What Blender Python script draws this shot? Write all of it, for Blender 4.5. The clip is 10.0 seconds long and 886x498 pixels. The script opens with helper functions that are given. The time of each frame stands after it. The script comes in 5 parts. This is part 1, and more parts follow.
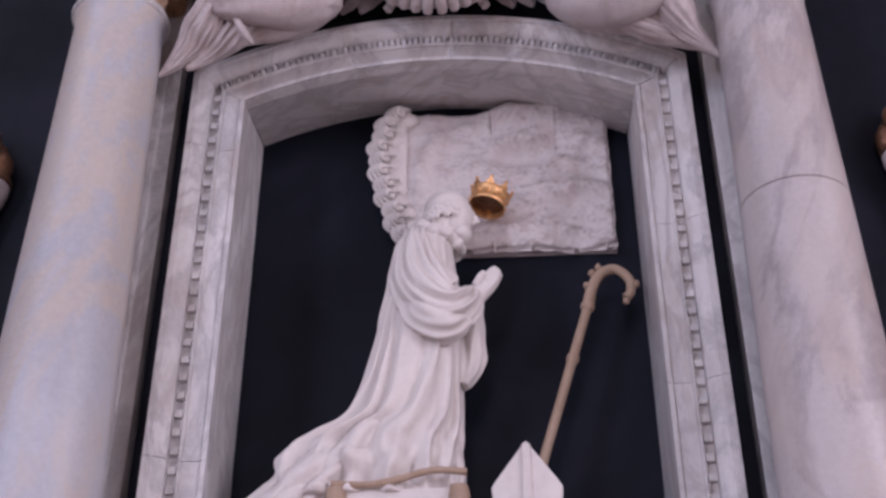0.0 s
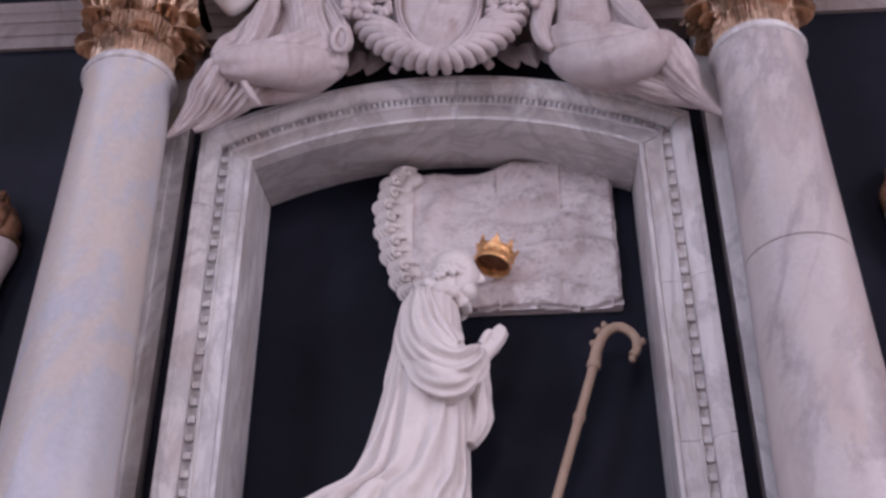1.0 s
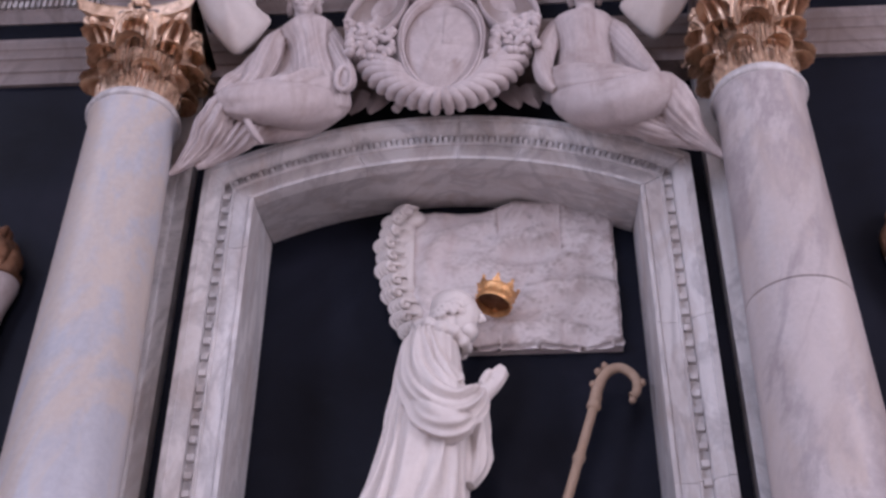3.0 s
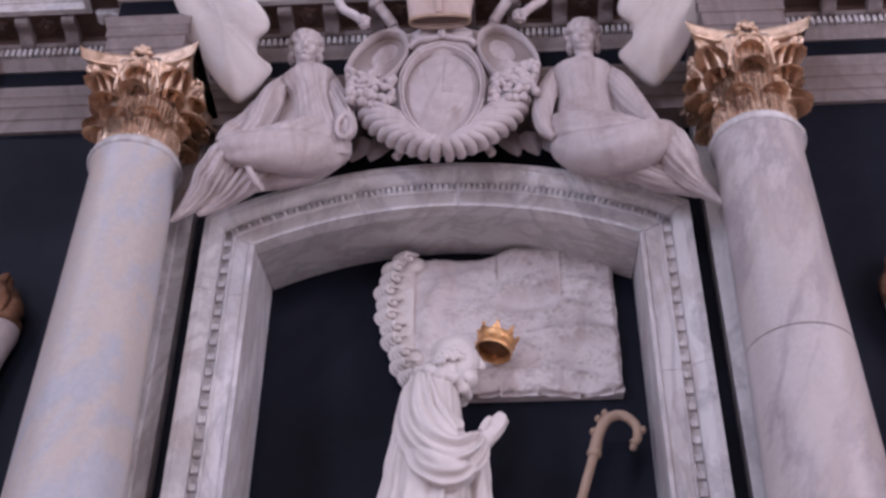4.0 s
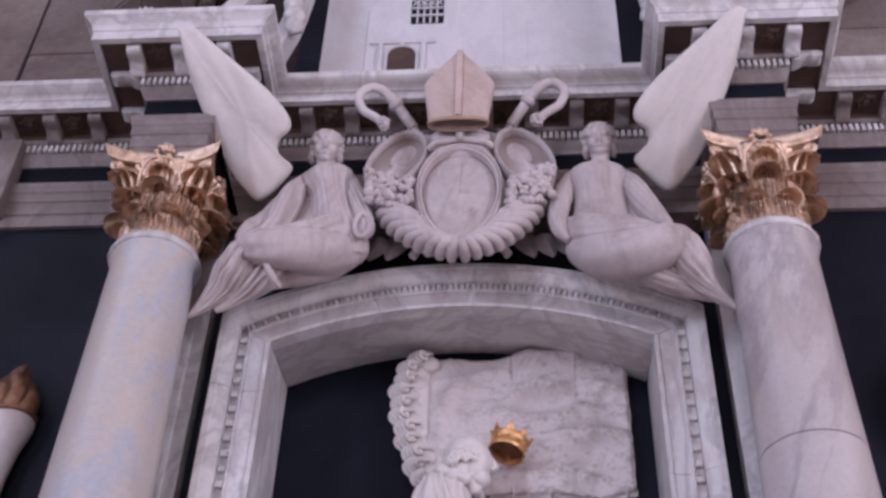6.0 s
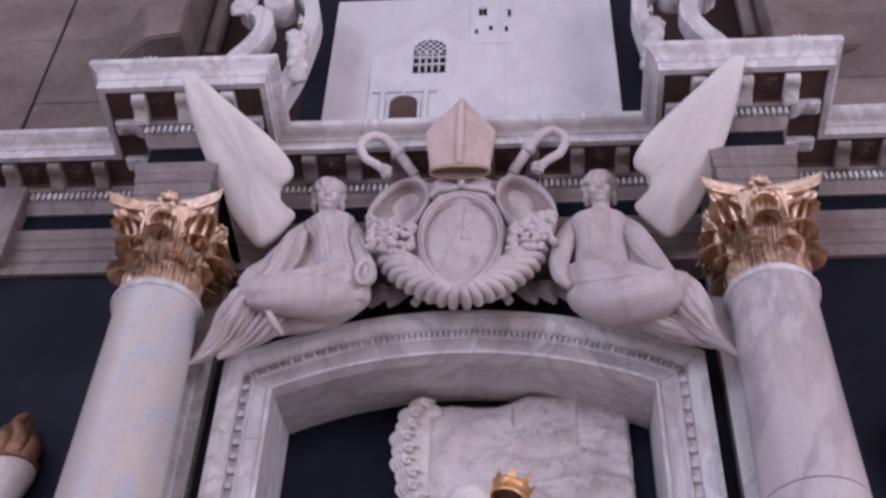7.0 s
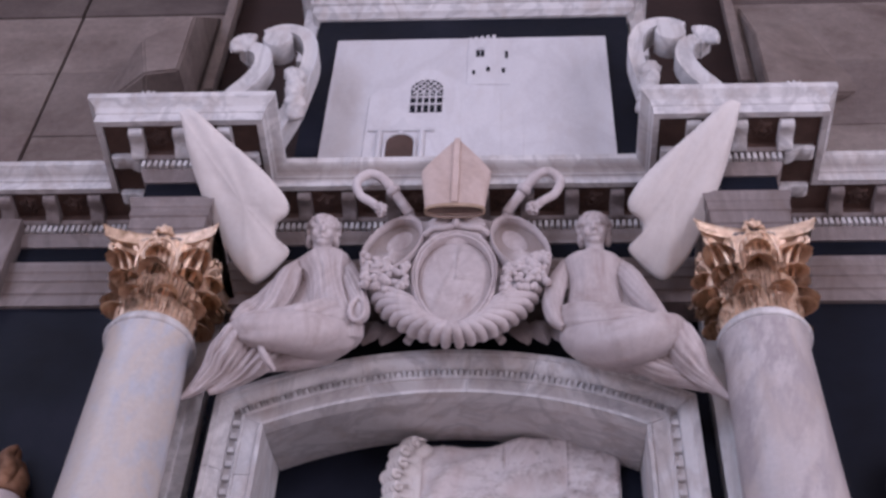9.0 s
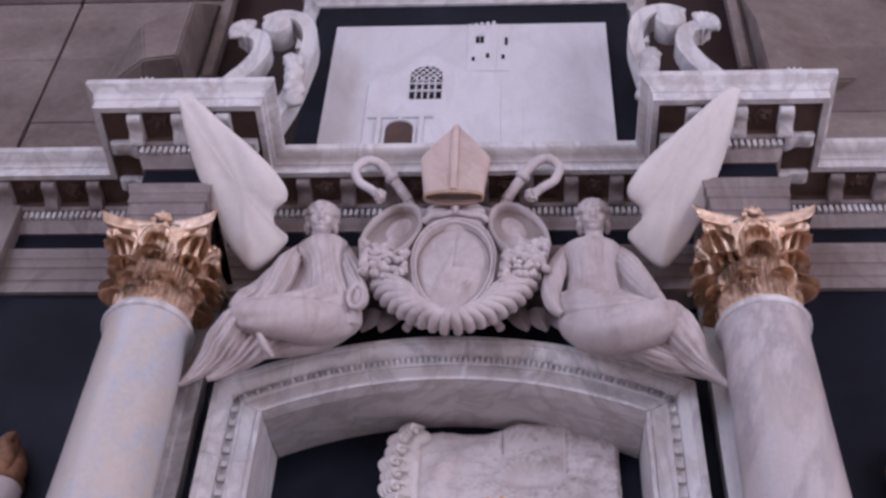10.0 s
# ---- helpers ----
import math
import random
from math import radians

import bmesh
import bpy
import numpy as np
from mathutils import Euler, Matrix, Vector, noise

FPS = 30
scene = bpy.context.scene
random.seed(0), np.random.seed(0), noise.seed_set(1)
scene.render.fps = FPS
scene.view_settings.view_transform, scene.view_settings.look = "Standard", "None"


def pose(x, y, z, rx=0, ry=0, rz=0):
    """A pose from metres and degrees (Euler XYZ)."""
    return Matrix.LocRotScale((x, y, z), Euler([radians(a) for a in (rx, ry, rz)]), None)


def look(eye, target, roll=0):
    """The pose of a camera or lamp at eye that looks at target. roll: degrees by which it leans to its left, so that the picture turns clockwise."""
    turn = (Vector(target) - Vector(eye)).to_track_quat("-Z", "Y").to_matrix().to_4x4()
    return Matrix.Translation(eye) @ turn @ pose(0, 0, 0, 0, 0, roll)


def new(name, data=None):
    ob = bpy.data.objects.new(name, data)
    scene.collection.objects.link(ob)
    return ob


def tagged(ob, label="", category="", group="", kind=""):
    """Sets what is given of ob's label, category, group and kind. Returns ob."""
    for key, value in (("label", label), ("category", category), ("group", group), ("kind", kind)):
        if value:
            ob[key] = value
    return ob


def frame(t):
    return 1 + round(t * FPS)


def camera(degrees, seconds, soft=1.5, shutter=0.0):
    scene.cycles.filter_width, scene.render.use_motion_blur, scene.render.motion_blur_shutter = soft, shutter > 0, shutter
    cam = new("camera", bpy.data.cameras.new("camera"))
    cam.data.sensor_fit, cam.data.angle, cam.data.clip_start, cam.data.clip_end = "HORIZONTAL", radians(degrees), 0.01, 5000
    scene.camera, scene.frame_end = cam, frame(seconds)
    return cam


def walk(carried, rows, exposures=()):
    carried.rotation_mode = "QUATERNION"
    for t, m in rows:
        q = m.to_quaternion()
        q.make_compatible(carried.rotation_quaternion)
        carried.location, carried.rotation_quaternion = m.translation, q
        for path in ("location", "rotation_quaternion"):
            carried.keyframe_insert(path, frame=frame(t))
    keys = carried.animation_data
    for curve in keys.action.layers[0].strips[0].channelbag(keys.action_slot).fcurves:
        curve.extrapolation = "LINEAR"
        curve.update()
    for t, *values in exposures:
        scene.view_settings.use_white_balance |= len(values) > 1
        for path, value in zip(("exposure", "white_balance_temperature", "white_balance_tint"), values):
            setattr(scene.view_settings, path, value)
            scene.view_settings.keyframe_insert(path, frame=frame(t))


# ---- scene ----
cam = camera(37.8, 10.0, soft=2.9, shutter=0.0)

# seconds, x, y, z, yaw, pitch, roll of a hand-held camera that tilts up
PATH = [
    (0, -0.025, 0.058, 1.616, 3.05, 33.61, -0.13),
    (0.5, -0.014, 0.050, 1.611, 3.55, 35.29, -0.04),
    (1, -0.013, 0.043, 1.612, 3.52, 36.14, -0.13),
    (1.5, -0.013, 0.040, 1.613, 3.46, 36.73, 0.25),
    (2, -0.015, 0.035, 1.615, 3.54, 37.48, 0.65),
    (2.5, -0.014, 0.033, 1.618, 3.58, 37.31, 0.44),
    (4, -0.009, 0.019, 1.618, 3.64, 39.71, 0.44),
    (4.5, -0.006, 0.010, 1.615, 3.79, 40.59, 0.42),
    (5, -0.003, -0.005, 1.612, 4.46, 41.53, 1.42),
    (5.5, 0.004, -0.012, 1.611, 4.78, 42.73, 2.09),
    (7, 0.012, -0.024, 1.587, 5.19, 46.10, 2.37),
    (7.5, 0.015, -0.023, 1.583, 5.48, 46.97, 2.72),
    (8, 0.016, -0.027, 1.576, 5.27, 47.45, 2.76),
    (8.5, 0.016, -0.029, 1.577, 5.09, 47.63, 2.97),
    (9, 0.013, -0.027, 1.577, 4.93, 47.88, 3.15),
    (9.5, 0.017, -0.026, 1.577, 5.04, 47.73, 3.37),
    (10, 0.021, -0.018, 1.582, 4.95, 47.33, 3.24),
]


def eye_pose(x, y, z, yaw, pitch, roll):
    return pose(x, y, z, 90 + pitch, 0, yaw) @ pose(0, 0, 0, 0, 0, roll)


walk(cam, [(r[0], eye_pose(*r[1:])) for r in PATH], [(0.0, -0.47, 5800, 31), (4.5, -0.42, 5680, 31), (10.0, -0.42, 5590, 30)])

# ---- light: daylight through nave windows out of view, added and placed for the lighting ----
world = bpy.data.worlds.new("world")
scene.world = world
world.use_nodes = True
wn = world.node_tree.nodes
sky = wn.new("ShaderNodeTexSky")
sky.sky_type, sky.sun_disc, sky.sun_elevation, sky.sun_rotation = "NISHITA", False, radians(40), radians(200)
wn["Background"].inputs["Strength"].default_value = 0.1
world.node_tree.links.new(sky.outputs[0], wn["Background"].inputs["Color"])


def window_light(name, eye, target, sx, sy, power, color):
    d = bpy.data.lights.new(name, "AREA")
    d.shape, d.size, d.size_y, d.energy, d.color = "RECTANGLE", sx, sy, power, color
    ob = new(name, d)
    ob.matrix_world = look(eye, target)
    return ob


window_light("window_light", (-6.05, -1.2, 11.4), (0, -1.2, 11.4), 3.4, 3.4, 190, (0.90, 0.95, 1.0))
window_light("window_light", (6.05, -2.5, 11.4), (0, -2.5, 11.4), 2.4, 3.0, 40, (1.0, 0.93, 0.86))
window_light("window_light", (-6.05, -4.2, 4.9), (0, -4.2, 4.9), 3.0, 4.5, 560, (0.84, 0.92, 1.0))
window_light("window_light", (6.05, -1.2, 4.9), (0, -1.2, 4.9), 3.0, 4.5, 430, (1.0, 0.93, 0.88))
window_light("window_light", (-0.8, -9.05, 5.0), (-0.8, 0, 5.0), 2.5, 4.5, 330, (1.0, 0.92, 0.87))


# ---- materials ----
def nodes(name):
    m = bpy.data.materials.new(name)
    m.use_nodes = True
    t = m.node_tree
    return m, t, t.nodes["Principled BSDF"]


def ramp(t, fac, stops):
    r = t.nodes.new("ShaderNodeValToRGB")
    while len(r.color_ramp.elements) < len(stops):
        r.color_ramp.elements.new(0.5)
    for e, (p, c) in zip(r.color_ramp.elements, stops):
        e.position, e.color = p, (*c, 1)
    t.links.new(fac, r.inputs[0])
    return r.outputs[0]


def mix(t, mode, fac, a, b):
    n = t.nodes.new("ShaderNodeMix")
    n.data_type, n.blend_type = "RGBA", mode
    for sock, v in ((n.inputs[0], fac), (n.inputs[6], a), (n.inputs[7], b)):
        if isinstance(v, (int, float)):
            sock.default_value = v
        elif isinstance(v, tuple):
            sock.default_value = (*v, 1)
        else:
            t.links.new(v, sock)
    return n.outputs[2]


def noise_tex(t, scale, detail=5, rough=0.55, distortion=0.0, co=None, kind="FBM"):
    n = t.nodes.new("ShaderNodeTexNoise")
    n.inputs["Scale"].default_value, n.inputs["Detail"].default_value = scale, detail
    n.inputs["Roughness"].default_value, n.inputs["Distortion"].default_value = rough, distortion
    if co:
        t.links.new(co, n.inputs["Vector"])
    return n.outputs["Fac"]


def place(t, stretch=(1, 1, 1), turn=(0, 0, 0)):
    g = t.nodes.new("ShaderNodeNewGeometry")
    m = t.nodes.new("ShaderNodeMapping")
    m.inputs["Scale"].default_value, m.inputs["Rotation"].default_value = stretch, turn
    t.links.new(g.outputs["Position"], m.inputs["Vector"])
    return m.outputs[0]


def bump(t, b, height, strength, distance):
    n = t.nodes.new("ShaderNodeBump")
    n.inputs["Strength"].default_value, n.inputs["Distance"].default_value = strength, distance
    t.links.new(height, n.inputs["Height"])
    t.links.new(n.outputs[0], b.inputs["Normal"])


def marble(name, base, vein, cloud, vein_scale=3.0, vein_amount=0.5, rough=0.45, turn=(0.3, 0.5, 0.2), stain=None, relief=0.15, hollow_dark=0.0, broad=None):
    """Marble: soft clouds, thin bent veins, a fine pitted relief, darker brown in the hollows of the carving."""
    m, t, b = nodes(name)
    co = place(t, (1, 1, 0.45), turn)
    clouds = noise_tex(t, 2.2, 6, 0.6, 0.4, co)
    col = mix(t, "MIX", ramp(t, clouds, [(0.3, (0, 0, 0)), (0.7, (1, 1, 1))]), base, cloud)
    v = noise_tex(t, vein_scale, 7, 0.62, 1.6, co)
    lines = ramp(t, v, [(0.44, (0, 0, 0)), (0.495, (1, 1, 1)), (0.51, (1, 1, 1)), (0.57, (0, 0, 0))])
    amount = mix(t, "MULTIPLY", 1.0, lines, (vein_amount,) * 3)
    col = mix(t, "MIX", amount, col, vein)
    fine = noise_tex(t, 42, 6, 0.7, 0.2, place(t))
    col = mix(t, "OVERLAY", 0.35, col, ramp(t, fine, [(0.3, (0.36, 0.36, 0.36)), (0.7, (0.62, 0.62, 0.62))]))
    if stain:
        s = noise_tex(t, 5.5, 5, 0.65, 0.8, place(t, (1.4, 1.4, 0.5)))
        col = mix(t, "MIX", ramp(t, s, [(0.48, (0, 0, 0)), (0.70, (0.62, 0.62, 0.62))]), col, stain)
    if broad:
        s = noise_tex(t, 1.15, 4, 0.55, 1.2, place(t, (1, 1, 0.42), (0.2, 0.7, 0.1)))
        col = mix(t, "MIX", ramp(t, s, [(0.52, (0, 0, 0)), (0.68, (0.7, 0.7, 0.7))]), col, broad)
    if hollow_dark:
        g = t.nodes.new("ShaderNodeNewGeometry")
        hollow_mask = ramp(t, g.outputs["Pointiness"], [(0.42, (hollow_dark,) * 3), (0.503, (0, 0, 0))])
        col = mix(t, "MIX", hollow_mask, col, (0.16, 0.11, 0.085))
    oi = t.nodes.new("ShaderNodeObjectInfo")
    tone = ramp(t, oi.outputs["Random"], [(0.0, (0.9, 0.9, 0.9)), (1.0, (1.0, 1.0, 1.0))])
    col = mix(t, "MULTIPLY", 1.0, col, tone)
    t.links.new(col, b.inputs["Base Color"])
    t.links.new(ramp(t, fine, [(0.2, (rough - 0.12,) * 3), (0.8, (rough + 0.15,) * 3)]), b.inputs["Roughness"])
    bump(t, b, noise_tex(t, 70, 6, 0.65, 0, place(t)), relief, 0.01)
    return m


def slate(name):
    m, t, b = nodes(name)
    c = noise_tex(t, 1.6, 6, 0.6, 0.5, place(t))
    col = ramp(t, c, [(0.3, (0.006, 0.007, 0.011)), (0.55, (0.010, 0.012, 0.020)), (0.75, (0.018, 0.020, 0.032))])
    s = noise_tex(t, 11, 6, 0.7, 1.0, place(t, (0.4, 1, 1.6)))
    col = mix(t, "ADD", ramp(t, s, [(0.62, (0, 0, 0)), (0.8, (0.2, 0.2, 0.2))]), col, (0.03, 0.032, 0.04))
    t.links.new(col, b.inputs["Base Color"])
    t.links.new(ramp(t, s, [(0.3, (0.42,) * 3), (0.8, (0.6,) * 3)]), b.inputs["Roughness"])
    b.inputs["Specular IOR Level"].default_value = 0.10
    bump(t, b, noise_tex(t, 30, 4, 0.6, 0, place(t)), 0.08, 0.01)
    return m


def gilt(name, worn, tint=(1, 1, 1)):
    m, t, b = nodes(name)
    n = noise_tex(t, 26, 6, 0.7, 0.3, place(t))
    g = t.nodes.new("ShaderNodeNewGeometry")
    col = ramp(t, n, [(0.3, (0.40, 0.26, 0.16)), (0.5, (0.78, 0.57, 0.41)), (0.75, (0.98, 0.84, 0.69))])
    # Creases darkened in the colour, for the shade inside the leaf cups.
    hollow_mask = ramp(t, g.outputs["Pointiness"], [(0.40, (0.9,) * 3), (0.49, (0, 0, 0))])
    col = mix(t, "MIX", hollow_mask, col, (0.10, 0.045, 0.022))
    rub = ramp(t, noise_tex(t, 9, 5, 0.7, 0.5, place(t)), [(0.5, (0, 0, 0)), (0.7, (worn,) * 3)])
    col = mix(t, "MIX", rub, col, (0.62, 0.45, 0.32))
    col = mix(t, "MULTIPLY", 1.0, col, tint)
    t.links.new(col, b.inputs["Base Color"])
    b.inputs["Metallic"].default_value = 0.65
    t.links.new(ramp(t, n, [(0.2, (0.25,) * 3), (0.8, (0.48,) * 3)]), b.inputs["Roughness"])
    bump(t, b, noise_tex(t, 90, 5, 0.7, 0, place(t)), 0.3, 0.006)
    return m


def masonry(name, a, c, d):
    m, t, b = nodes(name)
    n = noise_tex(t, 1.5, 8, 0.7, 0.4, place(t, (1, 1, 1.6)))
    col = ramp(t, n, [(0.28, a), (0.5, c), (0.72, d)])
    f = noise_tex(t, 24, 7, 0.75, 0.2, place(t))
    col = mix(t, "OVERLAY", 0.45, col, ramp(t, f, [(0.3, (0.3,) * 3), (0.7, (0.66,) * 3)]))
    oi = t.nodes.new("ShaderNodeObjectInfo")
    col = mix(t, "MULTIPLY", 1.0, col, ramp(t, oi.outputs["Random"], [(0, (0.8, 0.77, 0.76)), (0.5, (0.95, 0.93, 0.9)), (1, (1, 0.96, 0.95))]))
    t.links.new(col, b.inputs["Base Color"])
    b.inputs["Roughness"].default_value = 0.85
    bump(t, b, f, 0.4, 0.012)
    return m


WHITE = marble("white_marble", (0.76, 0.74, 0.735), (0.40, 0.39, 0.40), (0.57, 0.555, 0.555), 3.4, 0.6, 0.45, stain=(0.44, 0.37, 0.335), hollow_dark=0.6)
STATUE = marble("statue_marble", (0.76, 0.71, 0.68), (0.55, 0.51, 0.50), (0.70, 0.65, 0.62), 2.0, 0.2, 0.5, hollow_dark=0.7, relief=0.1)
RELIEF = marble("weathered_relief_marble", (0.74, 0.69, 0.68), (0.58, 0.51, 0.51), (0.68, 0.63, 0.62), 3.2, 0.25, 0.55, stain=(0.58, 0.48, 0.46), hollow_dark=1.0, relief=0.25)
COLUMN = marble("cream_column_marble", (0.55, 0.56, 0.61), (0.58, 0.50, 0.43), (0.44, 0.45, 0.49), 1.1, 0.7, 0.36, turn=(0.5, 0.9, 0.3), stain=(0.60, 0.52, 0.45), broad=(0.66, 0.53, 0.43))
COLUMN_MAUVE = marble("mauve_column_marble", (0.53, 0.485, 0.485), (0.33, 0.29, 0.30), (0.46, 0.42, 0.42), 1.5, 0.75, 0.36, turn=(0.9, 0.4, 0.7), stain=(0.50, 0.42, 0.37), broad=(0.56, 0.50, 0.48))
ANGEL = marble("angel_marble", (0.62, 0.56, 0.555), (0.42, 0.36, 0.36), (0.50, 0.435, 0.43), 2.6, 0.4, 0.5, stain=(0.30, 0.22, 0.195), hollow_dark=1.0)
PLAQUE = marble("plaque_marble", (0.68, 0.67, 0.69), (0.50, 0.48, 0.50), (0.62, 0.61, 0.63), 1.5, 0.3, 0.5, stain=(0.58, 0.55, 0.55), hollow_dark=0.9)
MITRE = marble("brownish_marble", (0.60, 0.48, 0.43), (0.42, 0.31, 0.26), (0.52, 0.41, 0.37), 2.2, 0.5, 0.5, hollow_dark=0.6)
# Grimy grey marble; its tone also carries the shade under the cornice.
GRIME_SHADE = marble("grimy_shaded_marble", (0.31, 0.265, 0.255), (0.13, 0.10, 0.095), (0.19, 0.155, 0.148), 2.6, 0.4, 0.6, stain=(0.15, 0.11, 0.095), hollow_dark=0.8)
OCHRE = marble("stained_stone", (0.45, 0.33, 0.24), (0.3, 0.2, 0.13), (0.38, 0.27, 0.19), 3, 0.4, 0.6, hollow_dark=0.5)
SLATE = slate("black_stone")
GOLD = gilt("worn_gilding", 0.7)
CROWN_GOLD = gilt("bright_gilding", 0.0, (0.95, 0.72, 0.42))
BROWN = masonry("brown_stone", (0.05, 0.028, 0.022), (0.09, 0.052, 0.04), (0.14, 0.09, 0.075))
DARK = masonry("dark_red_shaded_stone", (0.012, 0.005, 0.004), (0.022, 0.008, 0.006), (0.030, 0.012, 0.009))
WALL = masonry("wall_stone", (0.13, 0.095, 0.085), (0.22, 0.18, 0.165), (0.30, 0.255, 0.235))
WALL_DARK = masonry("dark_wall_stone", (0.07, 0.05, 0.05), (0.11, 0.085, 0.08), (0.16, 0.13, 0.12))
BRONZE = gilt("dull_gilding", 0.0, (0.30, 0.21, 0.165))
FLOOR = masonry("floor_stone", (0.46, 0.39, 0.34), (0.56, 0.49, 0.44), (0.64, 0.58, 0.53))
PLASTER = masonry("plaster", (0.55, 0.5, 0.46), (0.6, 0.55, 0.5), (0.64, 0.6, 0.55))


# ---- mesh helpers ----
def part(name, bm, mat, parent=None, label="", smooth=0.0):
    """Link a bmesh as one mesh object, as a part of parent. smooth: degrees under which edges shade smooth."""
    bmesh.ops.recalc_face_normals(bm, faces=bm.faces)
    if smooth:
        for f in bm.faces:
            f.smooth = True
        for e in bm.edges:
            if len(e.link_faces) == 2 and e.calc_face_angle() > radians(smooth):
                e.smooth = False
    me = bpy.data.meshes.new(name)
    bm.to_mesh(me)
    bm.free()
    me.materials.append(mat)
    ob = new(name, me)
    ob.parent = parent
    if label:
        ob["label"] = label
    return ob


def thing(name, label, category, group="", kind="", at=(0, 0, 0)):
    ob = new(name)
    ob.location = at
    return tagged(ob, label, category, group, kind)


def add_box(bm, x0, x1, y0, y1, z0, z1, bevel=0.0):
    r = bmesh.ops.create_cube(bm, size=1, matrix=Matrix.LocRotScale(((x0 + x1) / 2, (y0 + y1) / 2, (z0 + z1) / 2), None, (x1 - x0, y1 - y0, z1 - z0)))
    if bevel:
        es = list({e for v in r["verts"] for e in v.link_edges})
        bmesh.ops.bevel(bm, geom=es, offset=bevel, segments=2, affect="EDGES", profile=0.6)
    return bm


def box(x0, x1, y0, y1, z0, z1, bevel=0.0):
    return add_box(bmesh.new(), x0, x1, y0, y1, z0, z1, bevel)


def grid_mesh(bm, rows, closed_u=False, closed_v=False, caps=True):
    """Faces over a grid of points, rows of equal length."""
    vs = [[bm.verts.new(p) for p in row] for row in rows]
    nu, nv = len(vs), len(vs[0])
    for i in range(nu if closed_u else nu - 1):
        for j in range(nv if closed_v else nv - 1):
            bm.faces.new((vs[i][j], vs[(i + 1) % nu][j], vs[(i + 1) % nu][(j + 1) % nv], vs[i][(j + 1) % nv]))
    if caps and closed_v:
        bm.faces.new(vs[0])
        bm.faces.new(vs[-1])
    return bm


def lathe(bm, profile, at=(0, 0, 0), n=48, sx=1.0, sy=1.0, ring=False):
    rows = [[(at[0] + sx * r * math.cos(2 * math.pi * k / n), at[1] + sy * r * math.sin(2 * math.pi * k / n), at[2] + z) for k in range(n)] for r, z in profile]
    return grid_mesh(bm, rows, closed_u=ring, closed_v=True, caps=not ring)


def tube(bm, pts, radii, n=12, squash=1.0):
    """A round bar along points."""
    pts = [Vector(p) for p in pts]
    rows, side = [], None
    for i, p in enumerate(pts):
        d = (pts[min(i + 1, len(pts) - 1)] - pts[max(i - 1, 0)]).normalized()
        if side is None:
            side = d.cross(Vector((0, 1, 0.01))).normalized()
        side = (side - d * side.dot(d)).normalized()
        up = d.cross(side)
        r = float(radii[i] if isinstance(radii, (list, tuple)) else radii)
        rows.append([p + r * (math.cos(a) * side + squash * math.sin(a) * up) for a in (2 * math.pi * k / n for k in range(n))])
    return grid_mesh(bm, rows, closed_v=True)


def outline(plan, off):
    """A plan polyline moved outwards (towards the viewer's side) by off, with mitred corners."""
    out = []
    for i, p in enumerate(plan):
        p = Vector(p)
        ds = []
        if i > 0:
            ds.append((p - Vector(plan[i - 1])).normalized())
        if i < len(plan) - 1:
            ds.append((Vector(plan[i + 1]) - p).normalized())
        ns = [Vector((d.y, -d.x)) for d in ds]
        n = ns[0] if len(ns) == 1 else (ns[0] + ns[1]) / (1 + ns[0].dot(ns[1]))
        out.append(p + n * off)
    return out


def moulding(bm, plan, profile):
    """Sweep a profile of (projection, height) along a plan line; the last edge closes at the back."""
    rows = [[(*q, z) for q in outline(plan, p)] for p, z in profile]
    cols = [list(c) for c in zip(*rows)]
    return grid_mesh(bm, cols, closed_v=True)


def smooth_path(pts, n):
    """Points along a soft curve through pts (rows of any width), n of them."""
    pts = np.array(pts, float)
    out = []
    for k in range(n):
        t = k / (n - 1) * (len(pts) - 1)
        i = min(int(t), len(pts) - 2)
        f = t - i
        p0, p1, p2, p3 = pts[max(i - 1, 0)], pts[i], pts[i + 1], pts[min(i + 2, len(pts) - 1)]
        out.append(0.5 * (2 * p1 + (p2 - p0) * f + (2 * p0 - 5 * p1 + 4 * p2 - p3) * f * f + (3 * p1 - p0 - 3 * p2 + p3) * f ** 3))
    return out


# ---- plan ----
C = -0.238          # middle of the monument
YF = 3.78           # front of the niche frame
YB = 4.19           # back of the niche
YW = 3.87           # black wall panels
COL = 1.176         # columns from the middle
YC = 3.55           # columns' axis
HALF, OUT = 0.734, 0.926
SPRING_IN, SPRING_OUT, RISE_IN, RISE_OUT = 4.795, 4.902, 0.164, 0.240
YR, YM = 3.375, 3.738    # frieze face over the columns, and between
RH = 0.15               # half width of the frieze over a column

# ---- the nave that closes the place ----
def setting(name, bm, mat, label):
    ob = part(name, bm, mat)
    return tagged(ob, label, name.split("_")[0], kind="structure")


# Floor out of view; its pale stone bounces light up under the carving.
setting("floor", box(-6, 6, -9, 4.9, -0.2, 0.0), FLOOR, "worn warm stone floor of the nave")
setting("ceiling", box(-6, 6, -9, 4.9, 14.0, 14.2), PLASTER, "pale plaster ceiling of the nave")
def wall_with_holes(u0, u1, z1, holes, to_box):
    """A wall mesh of one thickness around rectangular openings, each u0, u1, z0, z1 along the wall and up."""
    us = sorted({u0, u1, *(h[0] for h in holes), *(h[1] for h in holes)})
    zs = sorted({0.0, z1, *(h[2] for h in holes), *(h[3] for h in holes)})
    bm = bmesh.new()
    for p, q in zip(us, us[1:]):
        for r, s in zip(zs, zs[1:]):
            if not any(h[0] <= p and q <= h[1] and h[2] <= r and s <= h[3] for h in holes):
                add_box(bm, *to_box(p, q), r, s)
    return bm


